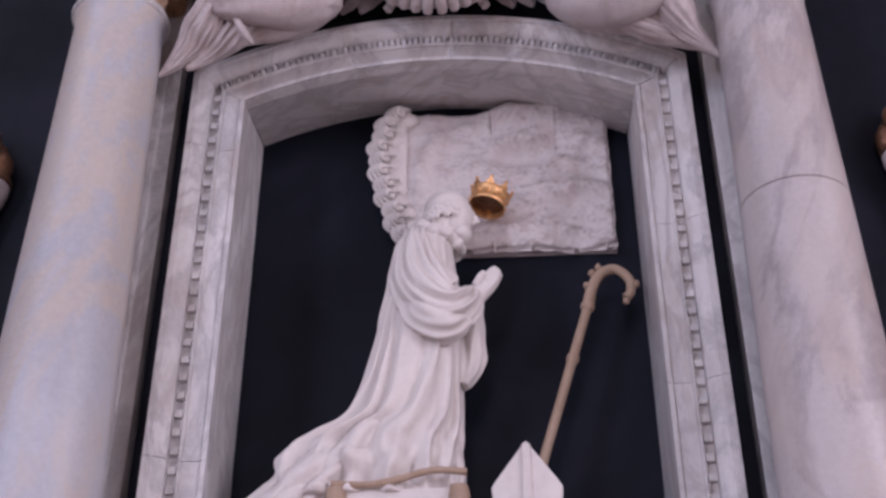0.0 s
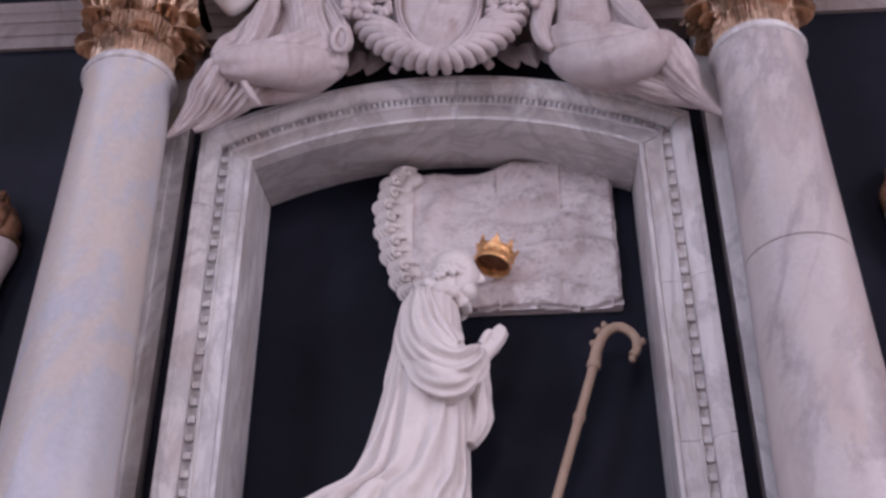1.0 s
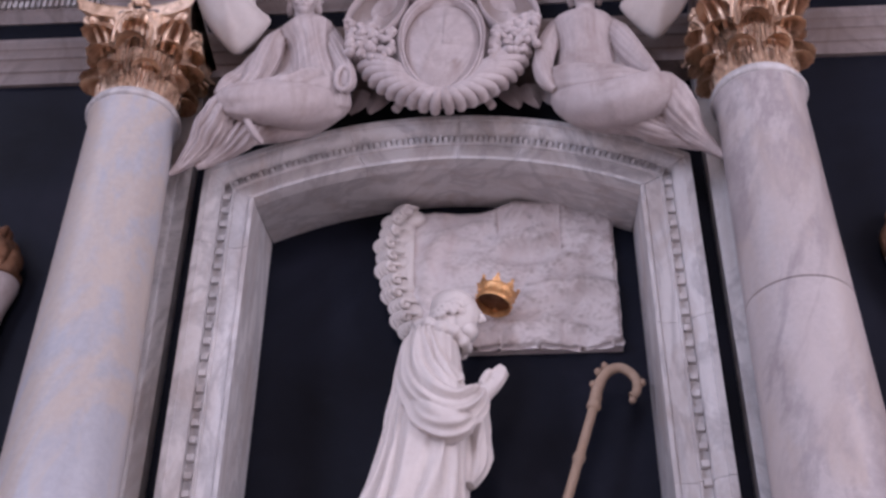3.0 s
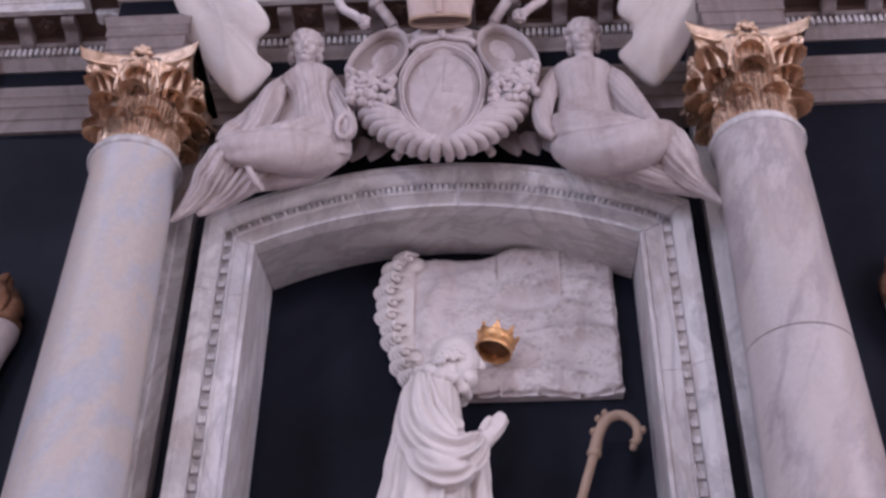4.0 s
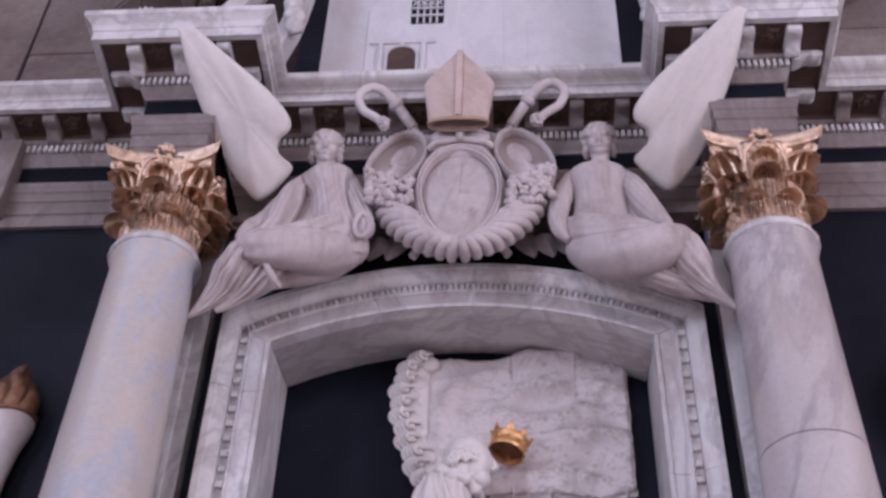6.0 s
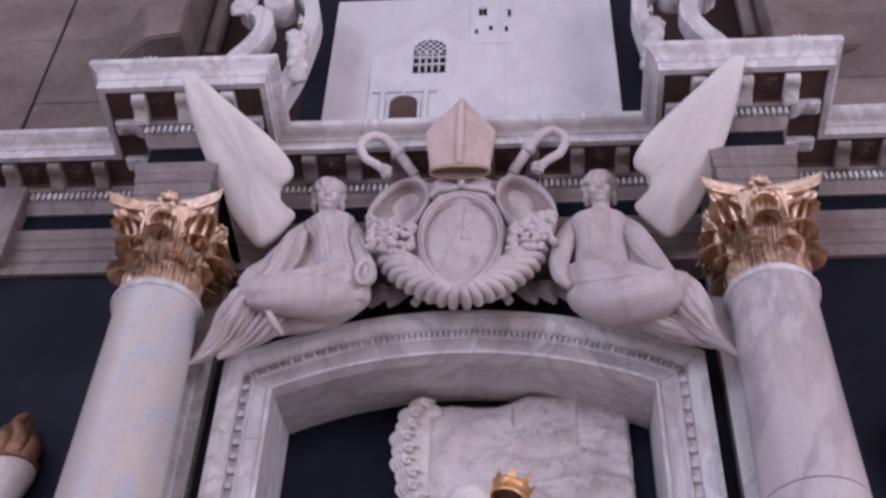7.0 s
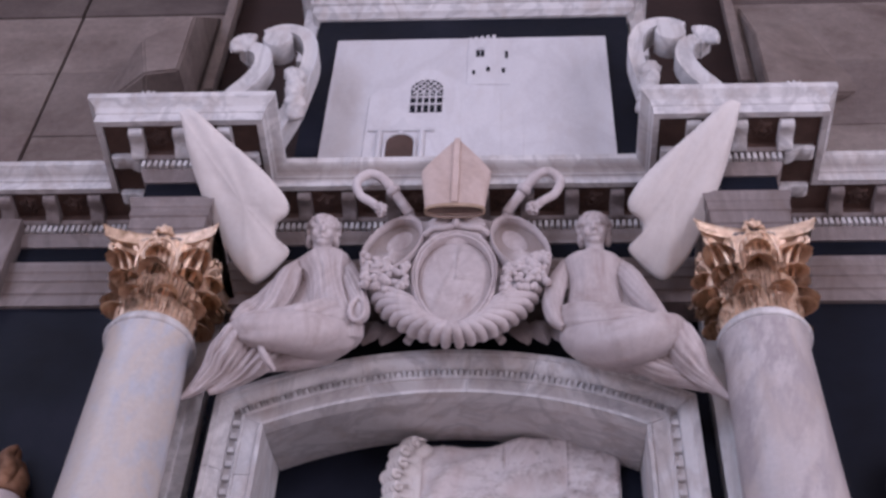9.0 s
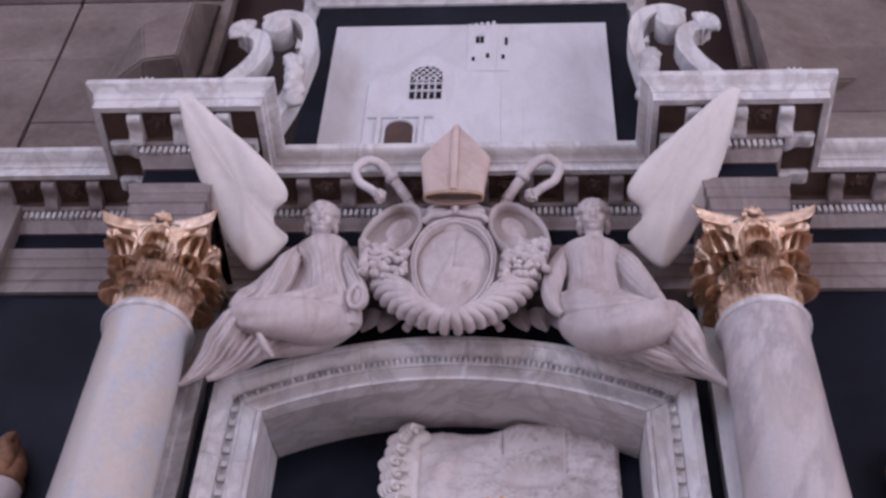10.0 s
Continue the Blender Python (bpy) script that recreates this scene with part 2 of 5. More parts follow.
def window(k, to_box, u0, u1, z0, z1):
    w = thing("window_%d" % k, "added tall church window out of view, with plain stone bars", "window", kind="structure")
    for p, q, r, s in ((u0, u0 + 0.08, z0, z1), (u1 - 0.08, u1, z0, z1), (u0 + 0.08, u1 - 0.08, z0, z0 + 0.08), (u0 + 0.08, u1 - 0.08, z1 - 0.08, z1)):
        part("window_frame", box(*to_box(p, q), r, s), WHITE, w)
    for f in (1, 2):
        m = u0 + (u1 - u0) * f / 3
        part("window_bar", box(*to_box(m - 0.03, m + 0.03), z0 + 0.08, z1 - 0.08), WHITE, w)


# Window openings out of view, added where the monument needs light.
WEST = [(-5.7, -2.7, 2.65, 7.15), (-2.9, 0.5, 9.7, 13.1)]
EAST = [(-3.7, -1.3, 9.9, 12.9), (-2.7, 0.3, 2.65, 7.15)]
SOUTH = [(-2.05, 0.45, 2.75, 7.25)]
setting("wall_south", wall_with_holes(-6.2, 6.2, 14.0, SOUTH, lambda p, q: (p, q, -9.2, -9.0)), PLASTER, "pale plaster nave wall out of view, with an added tall window")
setting("wall_west", wall_with_holes(-9.0, 4.9, 14.0, WEST, lambda p, q: (-6.2, -6.0, p, q)), PLASTER, "pale plaster nave wall out of view, with two added windows")
setting("wall_east", wall_with_holes(-9.0, 4.9, 14.0, EAST, lambda p, q: (6.0, 6.2, p, q)), PLASTER, "pale plaster nave wall out of view, with two added windows")
window(1, lambda p, q: (-6.18, -6.10, p, q), *WEST[0])
window(2, lambda p, q: (-6.18, -6.10, p, q), *WEST[1])
window(3, lambda p, q: (6.10, 6.18, p, q), *EAST[0])
window(5, lambda p, q: (6.10, 6.18, p, q), *EAST[1])
window(4, lambda p, q: (p, q, -9.18, -9.10), *SOUTH[0])
setting("wall_north", box(-6, 6, 4.62, 4.9, 0, 14), WALL, "grey pink church wall of large stone blocks")
# ---- black panelling behind the orders ----
panels = thing("black_panelling", "dark polished black stone panels between columns and pilasters", "wall panel", kind="structure")
part("panel", box(-4.2, C - COL - 0.176, 3.757, 4.4, 2.2, 5.75), SLATE, panels)
part("panel", box(C - COL - 0.175, C - OUT + 0.02, YW, 4.4, 2.2, 5.75), SLATE, panels)
part("panel", box(C + COL + 0.176, 4.0, 3.757, 4.4, 2.2, 5.75), SLATE, panels)
part("panel", box(C + OUT - 0.02, C + COL + 0.175, YW, 4.4, 2.2, 5.75), SLATE, panels)
part("panel", box(C - OUT + 0.021, C + OUT - 0.021, YB, 4.4, 2.2, 5.3), SLATE, panels)
part("panel", box(C - OUT + 0.021, C + OUT - 0.021, YW, YB - 0.001, 5.10, 5.75), SLATE, panels)


base = thing("monument_base", "plain pale marble base under the monument", "base", kind="structure")
part("socle", box(-4.2, 4.0, 3.70, 4.61, 0.0, 2.2, 0.01), WHITE, base)
part("plinth", box(-4.25, 4.05, 3.66, 4.60, 0.0, 0.25, 0.01), WHITE, base)


# ---- niche frame ----
def arch_z(x, inner):
    half, spring, rise = (HALF, SPRING_IN, RISE_IN) if inner else (OUT, SPRING_OUT, RISE_OUT)
    r = (half * half + rise * rise) / (2 * rise)
    return spring + rise - r + math.sqrt(max(r * r - (x - C) ** 2, 0))


# across the frame from the opening outwards: share of the width, depth in front of YF
FRAME = [(0.0, 0.0), (0.0, 0.008), (0.08, 0.008), (0.10, 0.0), (0.40, 0.0), (0.42, 0.012), (0.46, 0.012), (0.47, -0.008), (0.63, -0.008),
         (0.64, 0.02), (0.70, 0.034), (0.78, 0.044), (0.86, 0.048), (0.88, 0.056), (1.0, 0.056), (1.0, -0.05), (0.0, -0.05)]


def frame_piece(pairs, parent, name):
    """One block of the frame along pairs of inner and outer points in x and z."""
    rows = []
    for (ix, iz), (ox, oz) in pairs:
        rows.append([(ix + (ox - ix) * u, YF - d, iz + (oz - iz) * u) for u, d in FRAME])
    return part(name, grid_mesh(bmesh.new(), rows, closed_v=True), WHITE, parent, smooth=35)


niche = thing("niche_frame", "grey white marble niche frame with a flat arch and a dentil row", "frame", kind="structure")
GAP = 0.002
for s, joints in ((-1, (2.2, 3.32, 4.56)), (1, (2.2, 3.55, 4.17))):
    for k, z0 in enumerate(joints):
        z1 = joints[k + 1] - GAP if k < 2 else None
        lo = ((C + s * HALF, z0), (C + s * OUT, z0))
        hi = ((C + s * HALF, z1), (C + s * OUT, z1)) if z1 else ((C + s * HALF, SPRING_IN - GAP), (C + s * OUT, SPRING_OUT - GAP))
        frame_piece([lo, hi], niche, "jamb_block")
cuts = [-1.0, -0.42, 0.06, 0.36, 1.0]
for a, b in zip(cuts, cuts[1:]):
    pairs = []
    for k in range(17):
        u = a + (b - a - 0.002) * k / 16
        xi, xo = C + u * HALF, C + u * OUT
        pairs.append(((xi, arch_z(xi, True)), (xo, arch_z(xo, False))))
    frame_piece(pairs, niche, "arch_block")
# lining of the niche
for s in (-1, 1):
    x = C + s * HALF
    ring = [(x, YF + 0.05), (x + s * 0.006, YB - 0.004), (x + s * 0.1, YB - 0.004), (x + s * 0.1, YF + 0.05)]
    for z0, z1 in ((2.2, 3.42), (3.422, 4.42), (4.422, SPRING_IN + 0.11)):
        part("reveal", grid_mesh(bmesh.new(), [[(px, py, z) for px, py in ring] for z in (z0, z1)], closed_v=True), WHITE, niche)
rows = []
for k in range(33):
    x = C + HALF * (-1 + k / 16)
    z = arch_z(x, True)
    rows.append([(x, YF + 0.05, z), (x, YB - 0.004, z + 0.10), (x, YB - 0.004, z + 0.20), (x, YF + 0.05, z + 0.20)])
part("soffit", grid_mesh(bmesh.new(), rows, closed_v=True), WHITE, niche, "shaded stone soffit", 30)
# dentil row
bm = box(-0.014, 0.014, -0.008, 0.012, -0.0125, 0.0125, 0.003)
dentil = part("dentil", bm, WHITE, niche)
dentil_mesh = dentil.data
spots = []
U = 0.55
for s in (-1, 1):
    z = SPRING_IN + (SPRING_OUT - SPRING_IN) * U - 0.05
    while z > 2.95:
        spots.append((C + s * (HALF + (OUT - HALF) * U), z, 0))
        z -= 0.066
for k, (x, z, turn) in enumerate(spots):
    ob = dentil if k == 0 else new("dentil", dentil_mesh)
    ob.parent = niche
    ob.matrix_basis = pose(x, YF - 0.002, z, 0, -turn, 0)
# egg and dart along the arch
bm = bmesh.new()
bmesh.ops.create_icosphere(bm, subdivisions=2, radius=1, matrix=pose(0, 0, 0) @ Matrix.Diagonal((0.011, 0.010, 0.017, 1)))
for q in (-1, 1):
    add_box(bm, q * 0.019 - 0.003, q * 0.019 + 0.003, -0.010, 0.004, -0.018, 0.016, 0.001)
egg_dart = part("egg", bm, WHITE, niche, smooth=60)
n = 37
for k in range(n):
    u = -0.965 + 1.93 * k / (n - 1)
    xi, xo = C + u * HALF, C + u * OUT
    zi, zo = arch_z(xi, True), arch_z(xo, False)
    x, z = xi + (xo - xi) * U, zi + (zo - zi) * U
    ob = egg_dart if k == 0 else new("egg", egg_dart.data)
    ob.parent = niche
    ob.matrix_basis = pose(x, YF - 0.006, z, 0, math.degrees(math.asin((x - C) / 1.75)), 0)

# ---- pilasters ----
for s in (-1, 1):
    pil = thing("pilaster", "grey marble pilaster with stepped edges behind a column", "pilaster", "pilasters behind the columns", "structure")
    x = C + s * COL
    part("shaft", box(x - 0.175, x + 0.175, 3.80, YW + 0.01, 2.2, 5.75, 0.004), WHITE, pil)
    part("raised_panel", box(x - 0.125, x + 0.125, 3.785, 3.81, 2.2, 4.95, 0.006), WHITE, pil)

# ---- entablature ----
E0 = -4.2
L0, L1, R0, R1 = C - COL - RH, C - COL + RH, C + COL - RH, C + COL + RH
plan = [(E0, YM), (L0, YM), (L0, YR), (L1, YR), (L1, YM), (R0, YM), (R0, YR), (R1, YR), (R1, YM), (4.0, YM)]
ent = thing("entablature", "grey marble entablature with black frieze and bracketed cornice breaking forward over columns", "entablature", kind="structure")
BACK = -0.12
part("architrave", moulding(bmesh.new(), plan, [(BACK, 5.42), (0.0, 5.42), (0.0, 5.485), (0.007, 5.49), (0.007, 5.555), (0.014, 5.56), (0.014, 5.605), (0.020, 5.612), (0.022, 5.632), (0.028, 5.645), (0.028, 5.662), (BACK, 5.662)]), GRIME_SHADE, ent, smooth=20)
part("frieze", moulding(bmesh.new(), plan, [(BACK, 5.662), (-0.008, 5.662), (-0.008, 5.79), (BACK, 5.79)]), SLATE, ent, "black stone frieze band")
part("bed_moulding", moulding(bmesh.new(), plan, [(BACK, 5.79), (0.0, 5.79), (0.006, 5.805), (0.016, 5.82), (0.022, 5.84), (0.022, 5.855), (0.012, 5.858), (0.012, 5.905), (0.034, 5.908), (0.046, 5.92), (BACK, 5.92)]), GRIME_SHADE, ent, smooth=20)
# Rust-brown coffers; the colour is deepened for shade under the overhang.
part("modillion_band", moulding(bmesh.new(), plan, [(BACK, 5.92), (0.044, 5.92), (0.044, 5.955), (0.182, 5.957), (0.182, 5.968), (BACK, 5.968)]), BROWN, ent, "dirty brown soffit and band behind the brackets, darkened for shade")
part("corona", moulding(bmesh.new(), plan, [(BACK, 5.969), (0.184, 5.969), (0.184, 5.942), (0.210, 5.942), (0.210, 5.992), (0.216, 5.996), (0.216, 6.008), (0.221, 6.026), (0.240, 6.046), (0.254, 6.056), (0.254, 6.087), (BACK, 6.087)]), WHITE, ent, smooth=25)

# modillions and dentils of the cornice, seen from below
def modillion_mesh():
    """A scrolled bracket, from the wall outwards along -y, hanging under z = 0."""
    side = [(0.0, 0.0), (-0.128, 0.0), (-0.13, -0.02), (-0.118, -0.034), (-0.098, -0.036), (-0.075, -0.03), (-0.05, -0.034), (-0.03, -0.05), (-0.012, -0.06), (0.0, -0.06)]
    rows = [[(x, y, z) for y, z in side] for x in (-0.031, -0.028, 0.028, 0.031)]
    for row, k in ((0, 0.92), (3, 0.92)):
        rows[row] = [(x, y * k, z * k) for x, y, z in rows[row]]
    return grid_mesh(bmesh.new(), rows, closed_v=True)


mod = part("modillion", modillion_mesh(), WHITE, ent, smooth=50)
# Wall brackets get a darker copy: shade of the overhang put in the colour.
shaded_mod = mod.data.copy()
shaded_mod.materials[0] = GRIME_SHADE
mod_mesh, first = mod.data, True
slots = []
def run(a, b, y, turn, step):
    """Even places along one straight stretch of the frieze: from a to b along x (turn 0) or along y."""
    n = max(1, round(abs(b - a) / step))
    for k in range(n + 1):
        p = a + (b - a) * k / n
        slots.append((p, y, 0) if turn == 0 else (y, p, turn))


for c in (C - COL, C + COL):
    run(c - 0.19, c + 0.19, YR, 0, 0.19)
    for s in (-1, 1):
        run(YR, YR + 0.2, c + s * RH, 90 * s, 0.2)
run(C - COL + RH + 0.34, C + COL - RH - 0.34, YM, 0, 0.2)
run(C - COL - RH - 0.3, -3.9, YM, 0, 0.2)
run(C + COL + RH + 0.3, 3.9, YM, 0, 0.2)
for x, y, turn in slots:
    ob = mod if first else new("modillion", shaded_mod if y == YM else mod_mesh)
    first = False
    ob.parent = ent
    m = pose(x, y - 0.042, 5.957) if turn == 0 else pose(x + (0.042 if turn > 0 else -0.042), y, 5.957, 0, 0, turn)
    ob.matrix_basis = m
# rosettes in the coffers between the brackets
bm = bmesh.new()
lathe(bm, [(0.045, 0.0), (0.042, -0.008), (0.03, -0.012), (0.02, -0.006), (0.012, -0.016), (0.002, -0.018)], n=12)
for v in bm.verts:
    a = math.atan2(v.co.y, v.co.x)
    k = 1 + 0.22 * math.cos(6 * a)
    v.co.x, v.co.y = v.co.x * k, v.co.y * k
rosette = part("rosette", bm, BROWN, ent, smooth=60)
first = True
for (xa, ya, ta), (xb, yb, tb) in zip(slots, slots[1:]):
    if ta == tb == 0 and abs(xb - xa) < 0.25:
        ob = rosette if first else new("rosette", rosette.data)
        first = False
        ob.parent = ent
        ob.matrix_basis = pose((xa + xb) / 2, ya - 0.112, 5.956, 0, 0, 15)
tooth = part("tooth", box(-0.0078, 0.0078, -0.022, 0.004, -0.021, 0.021, 0.002), WHITE, ent)
teeth = []
for c in (C - COL, C + COL):
    teeth += [(c - 0.169 + 0.026 * k, YR - 0.012, 0) for k in range(14)]
    for s in (-1, 1):
        teeth += [(c + s * (RH + 0.012), YR + 0.015 + 0.026 * k, 90) for k in range(13)]
lo, hi = C - COL + RH + 0.05, C + COL - RH - 0.05
n = int((hi - lo) / 0.026)
teeth += [(lo + (hi - lo) * k / n, YM - 0.012, 0) for k in range(n + 1)]
teeth += [(C - COL - RH - 0.05 - 0.026 * k, YM - 0.012, 0) for k in range(30)]
teeth += [(C + COL + RH + 0.05 + 0.026 * k, YM - 0.012, 0) for k in range(30)]
for k, (x, y, turn) in enumerate(teeth):
    ob = tooth if k == 0 else new("tooth", tooth.data)
    ob.parent = ent
    ob.matrix_basis = pose(x, y, 5.882, 0, 0, turn if x < C else -turn)


# ---- columns ----
def leaf(h, width, reach, seed, z0=0.0):
    """A gilded leaf: a ribbed tongue up the bell along z and, at its head, a low hood that opens downwards, out along -y."""
    rnd = random.Random(seed)
    rows, n, m = [], 16, 24
    for i in range(n + 1):
        s = i / n
        w = width * (0.80 + 0.20 * s) * (1 - 0.05 * abs(math.cos(4 * math.pi * s)))
        row = []
        for j in range(m + 1):
            u = 2 * j / m - 1
            rib = 0.0045 * math.cos(u * math.pi * 6 + 0.5 * math.sin(5 * s)) + 0.002 * rnd.uniform(-1, 1)
            row.append((u * w, 0.20 * width * u * u - 0.012 * s * s - rib, z0 + (h - z0) * s))
        rows.append(row)
    bm = grid_mesh(bmesh.new(), rows)
    rows, n, m = [], 9, 32
    for i in range(n + 1):
        r = i / n
        row = []
        for j in range(m + 1):
            f = math.pi * (-0.06 + 1.12 * j / m)
            flute = 1 + 0.03 * r * r * math.cos(f * 14)
            row.append((width * 1.08 * r * math.cos(f) * flute, -reach * r * math.sin(f) * flute - 0.008, h + 0.72 * reach * (1 - r ** 2.4) + 0.005 * (r > 0.95)))
        rows.append(row)
    grid_mesh(bm, rows)
    bmesh.ops.solidify(bm, geom=bm.faces[:], thickness=0.006)
    return bm


def volute(r, turns, start):
    pts, rad = [], []
    for k in range(40):
        a = k / 39
        q = r * (1 - 0.78 * a)
        th = start + turns * 2 * math.pi * a
        pts.append((q * math.cos(th), 0, q * math.sin(th)))
        rad.append(0.017 * (1 - 0.4 * a))
    return pts, rad


def abacus_ring(k, z):
    pts = []
    for q in range(4):
        for j in range(12):
            u = -1 + 2 * j / 11
            x, y = u * 0.236 * k, -(0.232 - 0.058 * (1 - u * u)) * k
            c, s = math.cos(q * math.pi / 2), math.sin(q * math.pi / 2)
            pts.append((c * x - s * y, s * x + c * y, z))
    return pts


def column(x, label, drums, stone):
    col = thing("column", label, "column", "columns beside the niche", at=(x, YC, 0))
    def rad(z):
        return float(np.interp(z, [0.9, 2.6, 3.6, 4.5, 4.93], [0.212, 0.200, 0.186, 0.168, 0.161]))
    for z0, z1 in zip(drums, drums[1:]):
        zs = np.linspace(z0, z1 - 0.002, 8)
        prof = [(rad(z0) - 0.004, z0)] + [(rad(z), z + 0.003 * (z == z0)) for z in zs]
        if z1 > 4.9:
            prof += [(0.162, 4.95), (0.168, 4.975), (0.170, 4.985)]
        else:
            prof[-1] = (rad(z1), z1 - 0.005)
            prof.append((rad(z1) - 0.004, z1 - 0.002))
        part("drum", lathe(bmesh.new(), prof, n=72), stone, col, smooth=40)
    part("base", lathe(bmesh.new(), [(0.27, 0.72), (0.28, 0.76), (0.27, 0.8), (0.225, 0.83), (0.23, 0.86), (0.25, 0.88), (0.23, 0.9)], n=48), WHITE, col, smooth=40)
    part("plinth", box(-0.3, 0.3, -0.3, 0.3, 0.0, 0.72, 0.01), WHITE, col)
    part("necking", lathe(bmesh.new(), [(0.168, 4.985), (0.178, 4.99), (0.181, 5.0), (0.178, 5.01), (0.171, 5.014), (0.174, 5.019), (0.170, 5.026)], n=72), WHITE, col, "grey marble ring", smooth=50)
    rows = []
    for r, z in ((0.160, 5.024), (0.152, 5.06), (0.148, 5.2), (0.156, 5.3), (0.18, 5.38), (0.20, 5.405)):
        rows.append([(r * (1 + 0.022 * math.cos(40 * a)) * math.cos(a), r * (1 + 0.022 * math.cos(40 * a)) * math.sin(a), z) for a in (2 * math.pi * k / 240 for k in range(240))])
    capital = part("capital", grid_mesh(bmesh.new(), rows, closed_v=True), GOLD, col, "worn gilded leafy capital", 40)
    low, high, third = leaf(0.095, 0.049, 0.066, 1), leaf(0.205, 0.057, 0.086, 2, 0.07), leaf(0.30, 0.050, 0.066, 4, 0.20)
    for n_row, (bm, r, off, count) in enumerate(((low, 0.152, 22.5, 8), (high, 0.152, 0, 8), (third, 0.158, 0, 4))):
        me = None
        for k in range(count):
            if me is None:
                ob = part("leaf", bm, GOLD, capital, smooth=70)
                me = ob.data
            else:
                ob = new("leaf", me)
                ob.parent = capital
            ob.matrix_basis = pose(0, 0, 0, 0, 0, off + 360 / count * k) @ pose(0, -r, 5.03, random.uniform(-2, 2), 0, random.uniform(-3, 3))
    # corner leaves with a small scroll on each, and arched tendrils in the middle of the sides
    pts, rad_v = volute(0.026, 1.4, math.pi * 0.6)
    me, lm = None, None
    for k in range(4):
        m = pose(0, 0, 0, 0, 0, 45 + 90 * k)
        if me is None:
            bm = tube(bmesh.new(), [(0.262 + p[0], 0, 5.372 + p[2]) for p in pts], [r * 0.62 for r in rad_v], 10)
            tube(bm, smooth_path([(0.165, -0.02, 5.25), (0.185, -0.024, 5.31), (0.215, -0.02, 5.36), (0.255, 0, 5.395)], 16), 0.010, 8)
            tube(bm, smooth_path([(0.165, 0.02, 5.25), (0.185, 0.024, 5.31), (0.215, 0.02, 5.36), (0.255, 0, 5.395)], 16), 0.010, 8)
            ob = part("corner_scroll", bm, GOLD, capital, smooth=60)
            ol = part("leaf", leaf(0.292, 0.060, 0.115, 3, 0.19), GOLD, capital, smooth=70)
            me, lm = ob.data, ol.data
        else:
            ob, ol = new("corner_scroll", me), new("leaf", lm)
            ob.parent = ol.parent = capital
        ob.matrix_basis = m
        ol.matrix_basis = m @ pose(0, 0, 0, 0, 0, 90) @ pose(0, -0.160, 5.03)
    tm = None
    for k in range(4):
        if tm is None:
            bm = bmesh.new()
            for q in (-1, 1):
                tube(bm, smooth_path([(q * 0.085, -0.165, 5.27), (q * 0.075, -0.185, 5.34), (q * 0.045, -0.205, 5.385), (q * 0.012, -0.212, 5.392), (q * 0.004, -0.212, 5.37), (q * 0.022, -0.212, 5.362)], 24), 0.0065, 8)
            ob = part("tendril", bm, GOLD, capital, smooth=70)
            tm = ob.data
        else:
            ob = new("tendril", tm)
            ob.parent = capital
        ob.matrix_basis = pose(0, 0, 0, 0, 0, 90 * k)
    rings = [abacus_ring(k, z) for k, z in ((0.93, 5.402), (0.95, 5.406), (0.95, 5.418), (0.965, 5.424), (0.965, 5.432), (1.0, 5.440), (1.0, 5.456), (0.98, 5.458))]
    part("abacus", grid_mesh(bmesh.new(), rings, closed_v=True), GOLD, capital, smooth=40)
    fm = None
    for k in range(4):
        if fm is None:
            bm = bmesh.new()
            for q in range(13):
                a = q * math.pi * 2 / 8
                r = (0.032 if q < 8 else 0.014) if q < 12 else 0
                bmesh.ops.create_icosphere(bm, subdivisions=2, radius=0.0125, matrix=Matrix.Translation((r * math.cos(a), -0.188 - (0.010 if q >= 8 else 0), 5.448 + 1.15 * r * math.sin(a))))
            ob = part("flower", bm, GOLD, capital, smooth=80)
            fm = ob.data
        else:
            ob = new("flower", fm)
            ob.parent = capital
        ob.matrix_basis = pose(0, 0, 0, 0, 0, 90 * k)
    return col


column(C - COL, "veined grey and cream marble column with gilded leafy capital", (0.9, 4.93), COLUMN)
column(C + COL, "jointed mauve veined marble column with gilded leafy capital", (0.9, 2.55, 4.06, 4.93), COLUMN_MAUVE)

# ---- sculpture helpers ----
def ridge(u):
    return (0.5 + 0.5 * math.cos(2 * math.pi * u)) ** 1.4


def drape(bm, keys, n=60, seg=64, folds=7, depth=0.012, twist=0.0, seed=0.0, up=(0, 1, 0), grow=1.0):
    """A draped limb: keys of x, y, z, half width, half depth along its middle line; folds run along it."""
    path = smooth_path(keys, n)
    rows = []
    for i, k in enumerate(path):
        p = Vector(k[:3])
        d = (Vector(path[min(i + 1, n - 1)][:3]) - Vector(path[max(i - 1, 0)][:3])).normalized()
        b = Vector(up)
        b = (b - d * b.dot(d)).normalized()
        a = b.cross(d)
        s = i / (n - 1)
        row = []
        for j in range(seg):
            th = 2 * math.pi * j / seg
            f = folds * 0.17
            ca, sa = math.cos(th + twist * s), math.sin(th + twist * s)
            n1 = noise.noise(Vector((ca * f + seed, sa * f, s * 1.6 + seed)))
            n2 = noise.noise(Vector((ca * f * 2.1 + seed, sa * f * 2.1 + 9, s * 2.6)))
            n3 = noise.noise(Vector((ca * 1.3 + seed, sa * 1.3, s * 4 + 3)))
            off = min(1.0, k[3] / 0.06) * depth * (1 + (grow - 1) * s) * (1.3 - 3.4 * abs(n1) + 1.3 * n2 + 0.9 * n3)
            row.append(p + a * (k[3] + off) * math.cos(th) + b * (k[4] + off) * math.sin(th))
        rows.append(row)
    return grid_mesh(bm, rows, closed_v=True)


